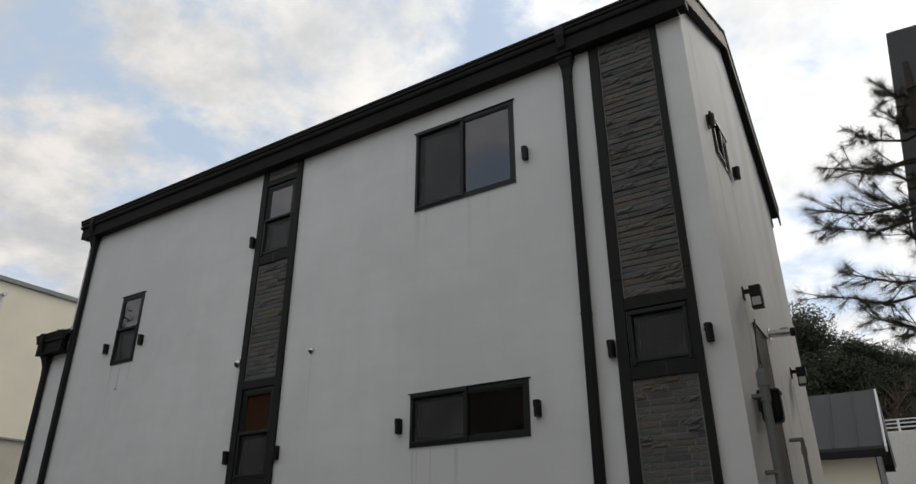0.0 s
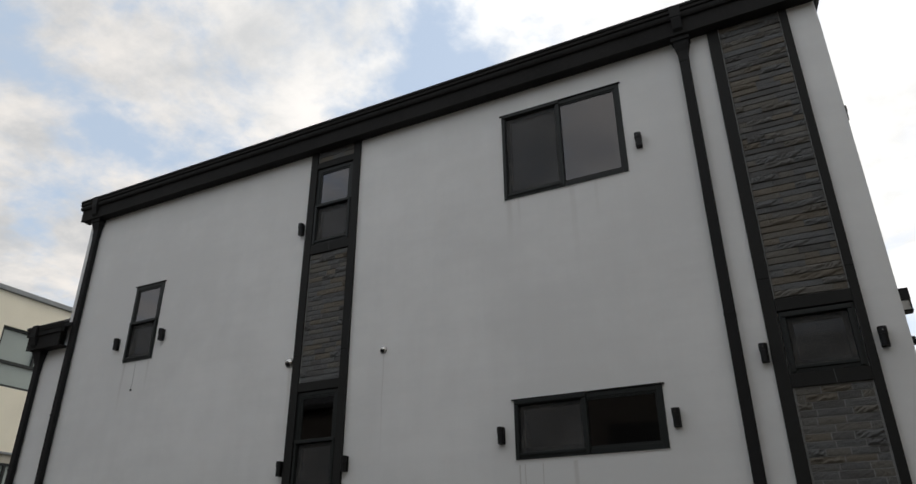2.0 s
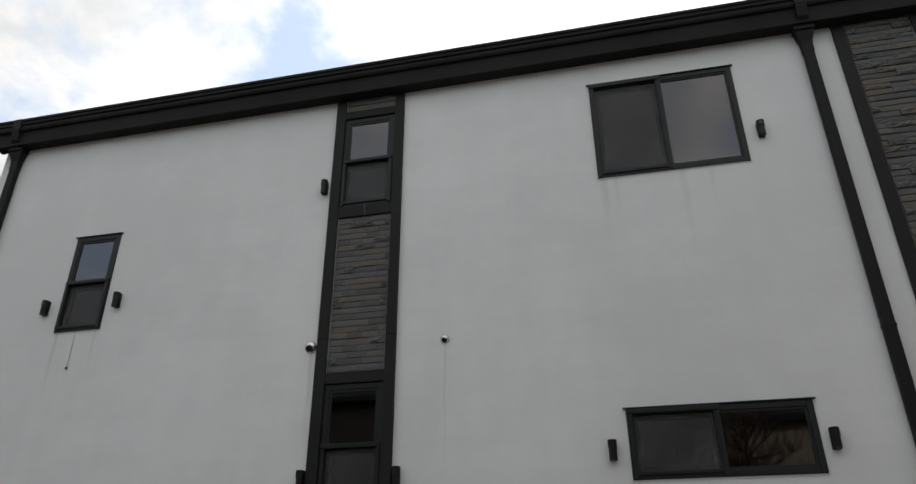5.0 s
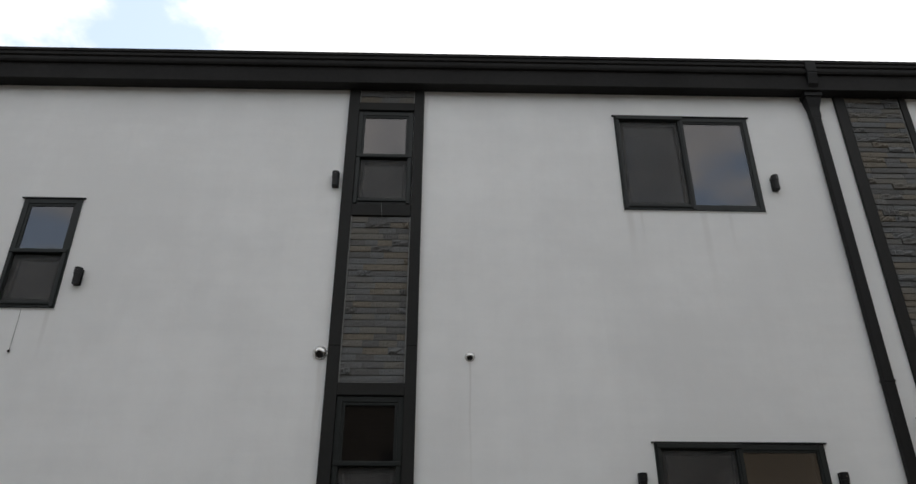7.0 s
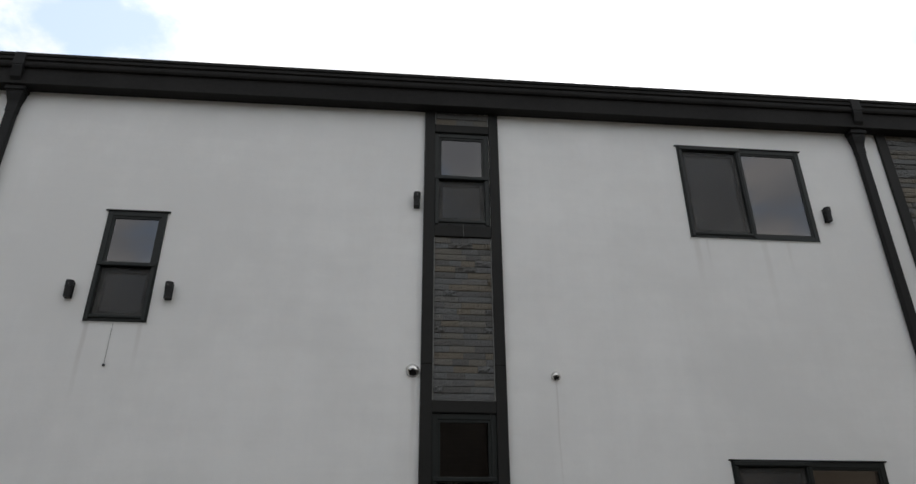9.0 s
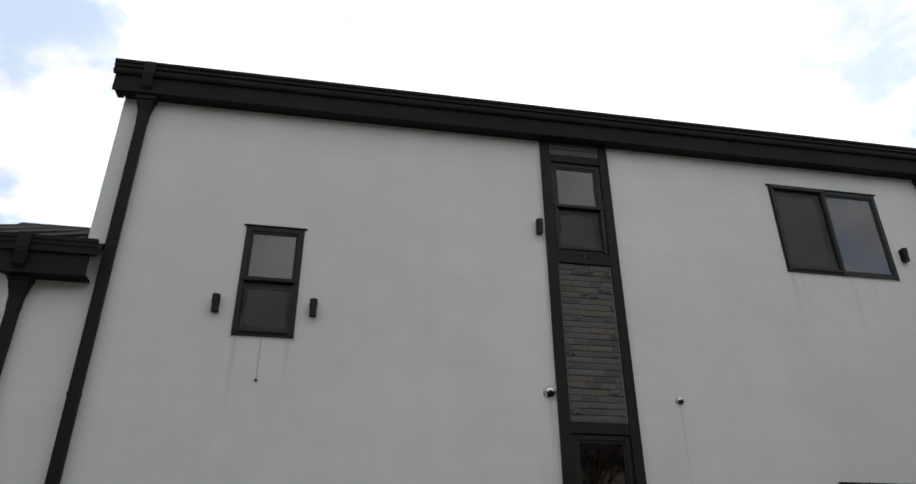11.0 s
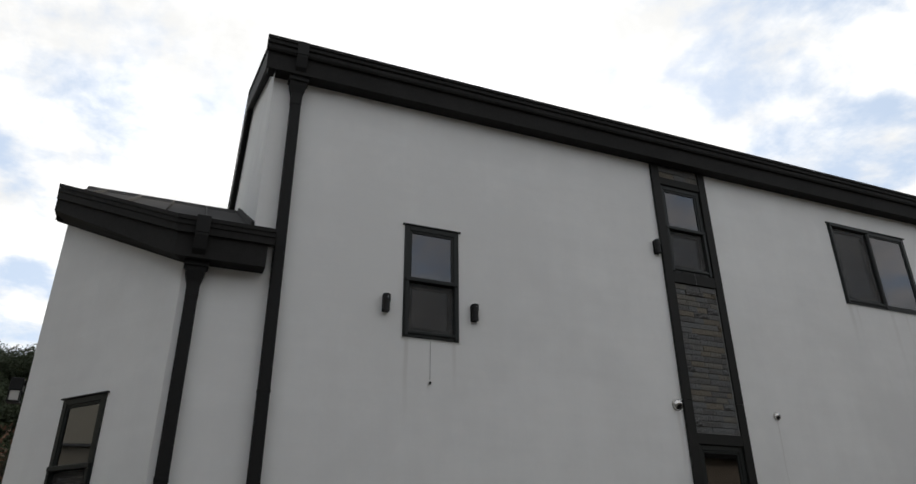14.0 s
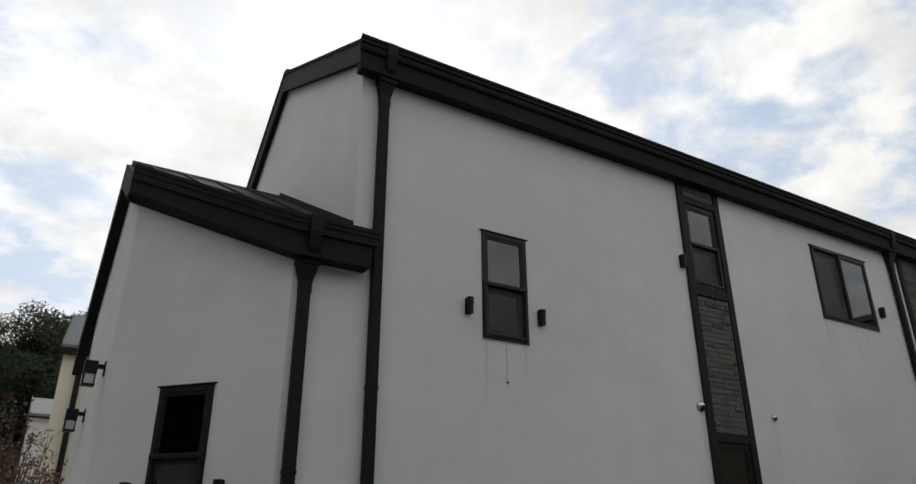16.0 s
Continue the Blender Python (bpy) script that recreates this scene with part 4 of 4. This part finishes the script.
shed = gable_house("shed", -7.0, -0.92, 19.45, 22.35, 0.2, 4.38, 5.72, M_CREAM, M_SLATE_STEEL, "cream outbuilding with a blue-grey seamed metal roof")
part("gable_cladding", prism(bmesh.new(), [(-1.44, 0.1), (1.44, 0.1), (1.44, 4.1), (0, 5.35), (-1.44, 4.1)], 3.042, 3.07), M_TOWER, shed, "dark cladding")
part("verge_trim", prism(bmesh.new(), [(-1.72, 3.93), (0, 5.53), (1.72, 3.93), (1.72, 3.80), (0, 5.40), (-1.72, 3.80)], 3.295, 3.34), M_WHITE, shed, "white verge trim")

rear = gable_house("rear_house", -12.94, -4.2, 19.5, 22.3, 0.8, 7.0, 8.05, M_CREAM, M_ROOF2, "cream house with a grey seamed roof behind the annex", over=0.08)
rear.matrix_world = Matrix.Translation((-12.55, 19.5, 0)) @ Matrix.Rotation(radians(-7), 4, "Z") @ Matrix.Translation((12.55, -19.5, 0)) @ rear.matrix_world
part("downpipe", boxes((-4.03, -3.91, -1.51, -1.41, 0.2, 5.9), bevel=0.02), M_PIPE, rear)
part("pipe_head", boxes((-4.08, -3.86, -1.58, -1.41, 5.9, 6.12), bevel=0.03), M_PIPE, rear)
part("wall_lamp", boxes((-4.37, -4.265, -1.0, -0.9, 3.9, 4.15), bevel=0.02), M_LAMP, rear)
gable_house("white_hut", -13.22, -12.4, 24.0, 26.0, 0.9, 6.0, 6.55, M_WHITE, M_CABLE, "small white hut with a pale metal roof", over=0.06, drop=0.04, pitch=0.8)

# white retaining wall with a rail, far off
tagged(link("retaining_wall", boxes((-3.0, 22.0, 30.0, 30.4, 0.2, 5.97), bevel=0.03), M_LENS), "long white rendered retaining wall", "wall", kind="structure")
rail = tagged(empty("guard_rail", pose(0, 30.2, 5.97)), "pale metal guard rail along the retaining wall top", "railing")
for i in range(11):
    part("post", boxes((-2.5 + i * 2, -2.42 + i * 2, -0.04, 0.04, 0, 0.44), bevel=0.01), M_WHITE, rail)
for z in (0.15, 0.29, 0.42):
    part("bar", boxes((-2.6, 18.0, -0.03, 0.03, z - 0.02, z + 0.02), bevel=0.01), M_WHITE, rail)

# grey clad tower beside the pine
tower = tagged(empty("clad_tower", pose(1.66, 11.72, -0.22) @ Matrix.Rotation(radians(-6), 4, "Z") @ Matrix.Rotation(radians(6.8), 4, "Y")), "dark grey metal-clad tower with a round opening", "building")
part("core", boxes((-1.6, 1.6, -1.6, 1.6, 0.1, 8.66), bevel=0.02), M_TOWER, tower)
for i in range(4):
    for j in range(7):
        part("panel", boxes((-1.63 + i * 0.82, -1.63 + i * 0.82 + 0.79, -1.635, -1.603, 0.1 + j * 1.222, 1.292 + j * 1.222), bevel=0.006), M_TOWER, tower)
        part("panel", boxes((-1.635, -1.603, -1.6 + i * 0.80, -1.6 + i * 0.80 + 0.77, 0.1 + j * 1.222, 1.292 + j * 1.222), bevel=0.006), M_TOWER, tower)
bm = bmesh.new()
tube(bm, (-0.85, -1.70, 7.8), (-0.85, -1.637, 7.8), 0.46, 0.46, 40)
ring = part("ring", bm, M_CABLE, tower, "grey metal ring")
part("opening", tube(bmesh.new(), (-0.85, -1.715, 7.8), (-0.85, -1.702, 7.8), 0.40, 0.40, 40), M_HOLE, ring)

# houses across the lane, behind the walk
gable_house("brick_house", -34.0, -23.0, -19.0, -9.6, 0.0, 9.2, 11.6, M_BRICK_WARM, M_ROOF, "orange-brown brick house across the lane")
brick_house = gable_house("brick_house", -21.5, -4.3, -19.0, -10.0, 0.0, 8.2, 11.0, M_BRICK_FAR, M_ROOF, "brown brick house across the lane")
for x in (-7.0, -3.0, 1.0, 5.0):
    for z in (1.6, 4.8):
        w = part("window", boxes((x, x + 1.6, 4.45, 4.56, z, z + 1.4)), M_TRIM, brick_house)
        part("pane", boxes((x + 0.1, x + 1.5, 4.565, 4.57, z + 0.1, z + 1.3)), M_HOLE, w)
gable_house("beige_house", -3.6, 13.0, -19.0, -10.5, -0.2, 7.0, 9.6, M_BEIGE, M_ROOF, "beige house across the lane")
gable_house("brown_house", 14.0, 36.0, -19.0, -10.5, -0.2, 6.4, 9.0, M_BRICK_FAR, M_ROOF, "brown house further along the lane")


# out-of-view house: reflected in window_1, and set close to shade the east gable
side = tagged(empty("lane_house", pose(7.0, 3.6, 0)), "out-of-view beige flat-roofed house shading the east gable", "house")
part("wall", boxes((-4.0, 4.0, -6.0, 6.0, -0.2, 7.45), bevel=0.02), M_BEIGE, side)
part("coping", boxes((-4.08, 4.08, -6.08, 6.08, 7.45, 7.6), bevel=0.02), M_CABLE, side)

# ---- trees ----
trng = random.Random(11)


def limb(bm, p, q, r0, r1, n=7):
    tube(bm, p, q, r0, r1, n, caps=False)


def leaf_cloud(verts, faces, c, rad, count, size_):
    for _ in range(count):
        d = Vector((trng.gauss(0, 1), trng.gauss(0, 1), trng.gauss(0, 1))).normalized() * rad * trng.random() ** 0.45
        p = c + Vector((d.x, d.y, d.z * 0.75))
        u = Vector((trng.gauss(0, 1), trng.gauss(0, 1), trng.gauss(0, 0.6))).normalized()
        v = u.cross(Vector((trng.gauss(0, 1), trng.gauss(0, 1), trng.gauss(0, 1)))).normalized()
        k = size_ * trng.uniform(0.6, 1.4)
        b = len(verts)
        verts += [p - u * k - v * k * 0.4, p + u * k, p + v * k * 0.75]
        faces.append((b, b + 1, b + 2))


def forest_tree(height, width, lean, green, low=0.34):
    tree = tagged(empty("forest_tree"), "tall dark evergreen tree, on the hillside or unseen to the west" if green else "bare brown winter tree on the hillside", "tree", group="hillside woods")
    bm = bmesh.new()
    knots = [Vector((lean * t * t * height * 0.1, 0.15 * math.sin(4 * t), t * height * 0.92)) for t in (0, 0.25, 0.5, 0.75, 1)]
    for i, (p, q) in enumerate(zip(knots, knots[1:])):
        limb(bm, p, q, 0.22 - 0.045 * i, 0.175 - 0.045 * i)
    verts, faces = [], []
    n = 34 if green else 40
    for i in range(n):
        t = trng.uniform(low if green else 0.3, 1.0)
        z = t * height * 0.92
        reach = width * (0.35 + 0.65 * math.sin(math.pi * min(1, (1.12 - t) / 0.8))) * trng.uniform(0.45, 1.05)
        ang = trng.uniform(0, 2 * math.pi)
        base = Vector((lean * t * t * height * 0.1, 0, z))
        tip = base + Vector((math.cos(ang) * reach, math.sin(ang) * reach, trng.uniform(0.0, 0.22) * height * (0.5 if green else 1)))
        limb(bm, base, tip, 0.05, 0.015, 5)
        if green:
            leaf_cloud(verts, faces, tip, width * trng.uniform(0.28, 0.46), 820, 0.072)
            leaf_cloud(verts, faces, base.lerp(tip, 0.55), width * 0.34, 300, 0.11)
        else:
            for _ in range(26):
                a = base.lerp(tip, trng.uniform(0.2, 1.0))
                e = a + Vector((trng.gauss(0, 0.5), trng.gauss(0, 0.5), trng.uniform(0.1, 1.2)))
                side = (e - a).cross(Vector((trng.gauss(0, 1), trng.gauss(0, 1), 0.1))).normalized() * 0.018
                b = len(verts)
                verts += [a - side, a + side, e + side * 0.3, e - side * 0.3]
                faces.append((b, b + 1, b + 2, b + 3))
    part("trunk", bm, M_BARK, tree)
    me = bpy.data.meshes.new("crown")
    me.from_pydata([tuple(v) for v in verts], [], faces)
    me.materials.append(M_LEAF if green else M_DRY)
    crown = new("crown", me)
    crown.parent = tree
    return tree


kinds = [forest_tree(11.0, 2.8, 0.3, True), forest_tree(12.5, 3.2, -0.4, True), forest_tree(10.0, 2.6, 0.6, True), forest_tree(8.5, 2.4, 0.2, False), forest_tree(9.5, 2.8, -0.3, False), forest_tree(9.0, 3.0, 0.1, True, 0.06)]
spots = []
for row, (y, step) in enumerate(((46, 2.4), (50, 2.4), (55, 2.7), (61, 3.2))):
    x = -25.0 + row * 0.7
    while x < 13:
        spots.append((x + trng.uniform(-0.8, 0.8), y + trng.uniform(-1.5, 1.5), row))
        x += step * trng.uniform(0.8, 1.2)
for i in range(9):
    spots.append((-24 + i * 1.6 + trng.uniform(-0.5, 0.5), 48 + 5 * (i % 2) + trng.uniform(-1, 1), 2))
# unseen low-crowned trees to the west, added to darken the reflection in window_7
for i in range(10):
    spots.append((-29 - 3.2 * (i % 2) + trng.uniform(-0.5, 0.5), 1.0 + i * 0.78, 4))
for i in range(8):
    spots.append((-8 + i * 2.0 + trng.uniform(-0.4, 0.4), 50 + 3 * (i % 2), 3))
for x, y in ((-6.4, 47.5), (-5.2, 49.5), (-4.2, 47.0), (-2.8, 48.0)):
    spots.append((x, y, 6))
for x, y in ((-2.4, 43.0), (-0.9, 42.6), (0.5, 43.2), (2.0, 42.8)):
    spots.append((x, y, 5))
for x, y in ((-3.4, -8.2), (-2.2, -8.8), (-1.2, -8.0)):
    spots.append((x, y, -1))
for i, (x, y, row) in enumerate(spots):
    k = kinds[3] if row < 0 else kinds[5] if row == 4 else kinds[3 + i % 2] if row == 5 else kinds[i % 3] if row == 6 else kinds[i % 3] if row == 3 else trng.choice(kinds[3:5]) if (row == 0 and trng.random() < 0.75) or trng.random() < 0.12 else trng.choice(kinds[:3])
    m = pose(x, y, ground_z(x, y) - 0.1, 0, 0, trng.uniform(0, 360)) @ Matrix.Scale(1.22 if row == 6 else trng.uniform(1.25, 1.45) if y < 20 and row >= 0 else trng.uniform(1.02, 1.11) if x < -8 else trng.uniform(0.90, 1.12) if row >= 0 else 0.8, 4)
    if i < len(kinds):
        kinds[i].matrix_world = m
    else:
        t = copy_thing(k, Matrix())
        t.matrix_world = m


def shrub(x, y, h):
    """A bare shrub with a few dry red-brown leaves."""
    sh = tagged(empty("shrub", pose(x, y, ground_z(x, y) - 0.05, 0, 0, trng.uniform(0, 360))), "leggy winter shrub with dry red-brown leaves", "shrub", group="shrubs by the annex")
    bm, verts, faces = bmesh.new(), [], []
    for _ in range(16):
        p = Vector((trng.gauss(0, 0.08), trng.gauss(0, 0.08), 0))
        ang, out = trng.uniform(0, 6.28), trng.uniform(0.2, 0.75)
        q = p + Vector((math.cos(ang) * out, math.sin(ang) * out, h * trng.uniform(0.6, 0.9)))
        limb(bm, p, p.lerp(q, 0.5) + Vector((0, 0, 0.1)), 0.016, 0.011, 5)
        limb(bm, p.lerp(q, 0.5) + Vector((0, 0, 0.1)), q, 0.011, 0.005, 5)
        for _ in range(9):
            a = p.lerp(q, trng.uniform(0.35, 1.0))
            e = a + Vector((trng.gauss(0, 0.22), trng.gauss(0, 0.22), trng.uniform(0.05, 0.4)))
            limb(bm, a, e, 0.004, 0.002, 4)
            leaf_cloud(verts, faces, a.lerp(e, 0.8), 0.15, 9, 0.032)
    part("twig_tangle", bm, M_BARK, sh)
    me = bpy.data.meshes.new("foliage")
    me.from_pydata([tuple(v) for v in verts], [], faces)
    me.materials.append(M_RUST)
    lf = new("foliage", me)
    lf.parent = sh


for x, y, h in ((-13.55, 14.2, 3.8), (-14.3, 15.0, 4.1), (-13.5, 16.4, 4.2), (-14.9, 14.0, 4.0), (-14.0, 12.9, 3.7), (-13.6, 11.9, 3.5), (-14.6, 12.2, 3.6)):
    shrub(x, y, h)


def round_bush(x, y, h):
    b = tagged(empty("bush", pose(x, y, ground_z(x, y))), "round dark evergreen bush by the white wall", "bush")
    bm, verts, faces = bmesh.new(), [], []
    for _ in range(14):
        c = Vector((trng.gauss(0, 0.45), trng.gauss(0, 0.45), h * trng.uniform(0.25, 0.95)))
        limb(bm, (0, 0, 0), c, 0.03, 0.01, 5)
        leaf_cloud(verts, faces, c, 0.45, 90, 0.07)
    part("stem_cluster", bm, M_BARK, b)
    me = bpy.data.meshes.new("foliage")
    me.from_pydata([tuple(v) for v in verts], [], faces)
    me.materials.append(M_LEAF)
    new("foliage", me).parent = b


round_bush(0.75, 22.5, 3.7)

# pine beside the gable: trunk, boughs and needle tufts
pine = tagged(empty("pine_tree", pose(0.66, 7.35, 0)), "pine tree with sparse long-needled boughs beside the house", "tree")
bm = bmesh.new()
knots = [Vector(p) for p in ((0, 0, -0.1), (0.05, 0, 2.0), (0.02, 0.02, 4.0), (0.0, 0.0, 5.0), (0.03, 0.03, 5.7), (0.06, 0, 6.2))]
for i, (p, q) in enumerate(zip(knots, knots[1:])):
    limb(bm, p, q, 0.13 - 0.02 * i, 0.11 - 0.02 * i, 10)
part("trunk", bm, M_BARK, pine)
verts, faces = [], []


def tuft(c, d, length, count):
    """A shuttlecock of long needles round a twig's end."""
    d = d.normalized()
    for _ in range(count):
        w = (d * trng.uniform(0.35, 1.0) + Vector((trng.gauss(0, 1), trng.gauss(0, 1), trng.gauss(0, 1))).normalized() * 0.75).normalized()
        root = c - d * trng.uniform(0, 0.09)
        side = w.cross(Vector((trng.gauss(0, 1), trng.gauss(0, 1), trng.gauss(0, 1)))).normalized() * 0.0010
        e = root + w * length * trng.uniform(0.6, 1.1) + Vector((0, 0, -0.006))
        b = len(verts)
        verts.extend([root - side, root + side, e])
        faces.append((b, b + 1, b + 2))


TIPS = [(-1.14, -0.10, 3.97), (-1.10, -0.10, 4.86), (-0.90, -0.15, 5.24), (-0.50, -0.10, 5.50), (-0.20, -0.12, 5.94), (-0.78, -0.2, 3.68), (-0.72, 0.1, 5.30), (-0.40, -0.3, 5.03), (-0.88, -0.1, 4.14), (-0.54, -0.2, 3.55), (-0.22, -0.3, 5.55), (-0.98, 0.05, 4.68),
        (0.7, -0.8, 4.2), (0.9, 0.3, 5.0), (0.6, 0.9, 5.6), (0.2, -0.7, 4.6), (-0.35, -0.45, 4.3), (0.5, -0.5, 6.0), (-0.5, 0.7, 4.9), (-0.35, -0.35, 3.85), (-0.55, -0.3, 4.75), (0.5, 0.4, 3.8)]
for tx, ty, tz in TIPS:
    bough = bmesh.new()
    tip = Vector((tx, ty, tz))
    start = Vector((0.0, 0, tz - 0.16 + 0.06 * trng.random()))
    mid = start.lerp(tip, 0.55) + Vector((0, 0, -0.09))
    line = [start.lerp(mid, f) if f <= 1 else mid.lerp(tip, f - 1) for f in (0, 0.5, 1.0, 1.5, 2.0)]
    line = [p + Vector((trng.gauss(0, 0.012), trng.gauss(0, 0.012), trng.gauss(0, 0.012))) for p in line[:-1]] + [tip]
    for i, (p, q) in enumerate(zip(line, line[1:])):
        limb(bough, p, q, 0.017 - 0.003 * i, 0.014 - 0.003 * i, 7)
    tuft(tip, tip - mid, 0.14, 110)
    for k in range(16 if tz < 5.0 else 12):
        f = trng.uniform(1.1, 3.95)
        a = line[int(f)].lerp(line[int(f) + 1], f - int(f))
        e = a + (tip - start).normalized() * trng.uniform(0.05, 0.16) + Vector((trng.gauss(0, 0.07), trng.gauss(0, 0.10), trng.gauss(0.03, 0.075)))
        limb(bough, a, e, 0.005, 0.003, 5)
        tuft(e, e - a, 0.14, 110)
        if trng.random() < 0.5:
            tuft(a, tip - start, 0.12, 40)
    if trng.random() < 0.6:
        bmesh.ops.create_icosphere(bough, subdivisions=2, radius=0.026, matrix=Matrix.Translation(mid + Vector((0, 0, -0.02))))
    part("bough", bough, M_BARK, pine)
me = bpy.data.meshes.new("needle_mass")
me.from_pydata([tuple(v) for v in verts], [], faces)
me.materials.append(M_NEEDLE)
new("needle_mass", me).parent = pine


# ---- stone columns, last: trims and single stones ----
rng = random.Random(7)


def stone_mesh(rough):
    """One split stone, one metre long before scaling, its front uneven."""
    bm = bmesh.new()
    nx, nz = 7, 3
    front = []
    for j in range(nz + 1):
        row = []
        for i in range(nx + 1):
            e = i in (0, nx) or j in (0, nz)
            y = rng.uniform(-0.0025, 0.002) if not rough else rng.uniform(-0.016, 0.004)
            if e:
                y = y * 0.5 + (0.0012 if not rough else 0.003)
            row.append(bm.verts.new((-0.5 + i / nx, y, (j / nz - 0.5) + rng.uniform(-0.05, 0.05) * (0 < j < nz) * (0.5 if not rough else 1.6))))
        front.append(row)
    for j in range(nz):
        for i in range(nx):
            bm.faces.new((front[j][i], front[j][i + 1], front[j + 1][i + 1], front[j + 1][i]))
    rim = front[0] + [r[-1] for r in front[1:]] + front[-1][-2::-1] + [r[0] for r in front[-2:0:-1]]
    back = [bm.verts.new((v.co.x, 0.026, v.co.z)) for v in rim]
    for i in range(len(rim)):
        bm.faces.new((rim[i], back[i], back[(i + 1) % len(rim)], rim[(i + 1) % len(rim)]))
    bmesh.ops.recalc_face_normals(bm, faces=bm.faces)
    me = bpy.data.meshes.new("stone")
    bm.to_mesh(me)
    bm.free()
    me.materials.append(M_STONE)
    return me


FLAT = [stone_mesh(False) for _ in range(8)]
SPLIT = [stone_mesh(True) for _ in range(6)]


def lay(parent, x0, x1, z0, z1, course, joint, proud, lo, hi, split):
    """Courses of stones of uneven length, from the top down; ledge stones lean out at the foot."""
    lip = 0.05 if joint > 0.008 else 0.12 if proud > 0.008 else 0.06
    n = max(1, round((z1 - z0) / course))
    cuts = [rng.uniform(0.93, 1.07) for _ in range(n)]
    top = z1
    for k in range(n):
        c = (z1 - z0) * cuts[k] / sum(cuts)
        z = top - 0.5 * c
        top -= c
        x = x0
        L = rng.uniform(lo * 0.35, hi)
        while x < x1 - 0.005:
            end = x + L
            if x1 - end < lo * 0.3:
                end = x1
            rough = rng.random() < split
            ob = new("stone", rng.choice(SPLIT if rough else FLAT))
            ob.parent = parent
            ob.location = ((x + end) / 2, WALL - 0.013 - rng.uniform(0, proud) - (0.005 if rough else 0), z + rng.uniform(-0.0015, 0.0015))
            ob.scale = (end - x - joint * (1.0 if joint > 0.008 else 0.4), 1, c - joint)
            ob.rotation_euler = (-lip * rng.uniform(0.5, 1.3), rng.uniform(-0.006, 0.006), 0)
            x = end
            L = rng.uniform(lo, hi)


def column(name, x0, x1, i0, i1, bars, panels, foot, head, label):
    col = tagged(empty(name), label, "stone column", kind="structure")
    for a, b in ((x0, i0), (i1, x1)):
        cuts = [foot, 4.15, head]
        for p, q in zip(cuts, cuts[1:]):
            part("upright_trim", boxes((a, b, WALL - 0.036, WALL - 0.001, p + 0.0015, q - 0.0015), bevel=0.003), M_TRIM, col)
    for p, q in bars:
        part("cross_trim", boxes((i0 + 0.001, i1 - 0.001, WALL - 0.033, WALL - 0.001, p, q), bevel=0.003), M_TRIM, col)
    for p, q, course, joint, proud, lo, hi, split, bed in panels:
        bedding = part("bedding", boxes((i0 + 0.001, i1 - 0.001, WALL - (0.0100 if bed == M_MORTAR else 0.006), WALL - 0.001, p, q)), bed, col)
        for a, b, c, d in ((i0 + 0.001, i0 + 0.010, p, q), (i1 - 0.010, i1 - 0.001, p, q), (i0 + 0.010, i1 - 0.010, p, p + 0.007)):
            part("edge_bead", boxes((a, b, WALL - 0.016, WALL - 0.010, c, d)), M_MORTAR, col)
        lay(col, i0 + 0.012, i1 - 0.012, p + 0.008, q - 0.006, course, joint, proud, lo, hi, split)
    return col


column("stone_column", -7.155, -6.395, -7.050, -6.492, [(6.634, 6.725), (5.420, 5.540), (3.726, 3.830), (2.52, 2.63)],
       [(6.725, SOFFIT - 0.034, 0.0612, 0.006, 0.006, 0.15, 0.34, 0.10, M_DARK_BED), (3.830, 5.420, 0.0612, 0.005, 0.006, 0.11, 0.28, 0.19, M_DARK_BED), (1.9, 2.52, 0.0595, 0.006, 0.010, 0.16, 0.36, 0.2, M_MORTAR)],
       1.9, SOFFIT - 0.033, "dark-trimmed vertical stone panel set in the white wall")
column("stone_column", -2.130, -1.372, -2.022, -1.442, [(3.848, 3.955), (3.200, 3.308)],
       [(3.955, SOFFIT - 0.006, 0.0615, 0.005, 0.010, 0.11, 0.36, 0.28, M_DARK_BED), (1.6, 3.200, 0.0580, 0.010, 0.004, 0.15, 0.25, 0.24, M_MORTAR)],
       1.6, SOFFIT - 0.006, "wide dark-trimmed vertical stone panel near the house corner")
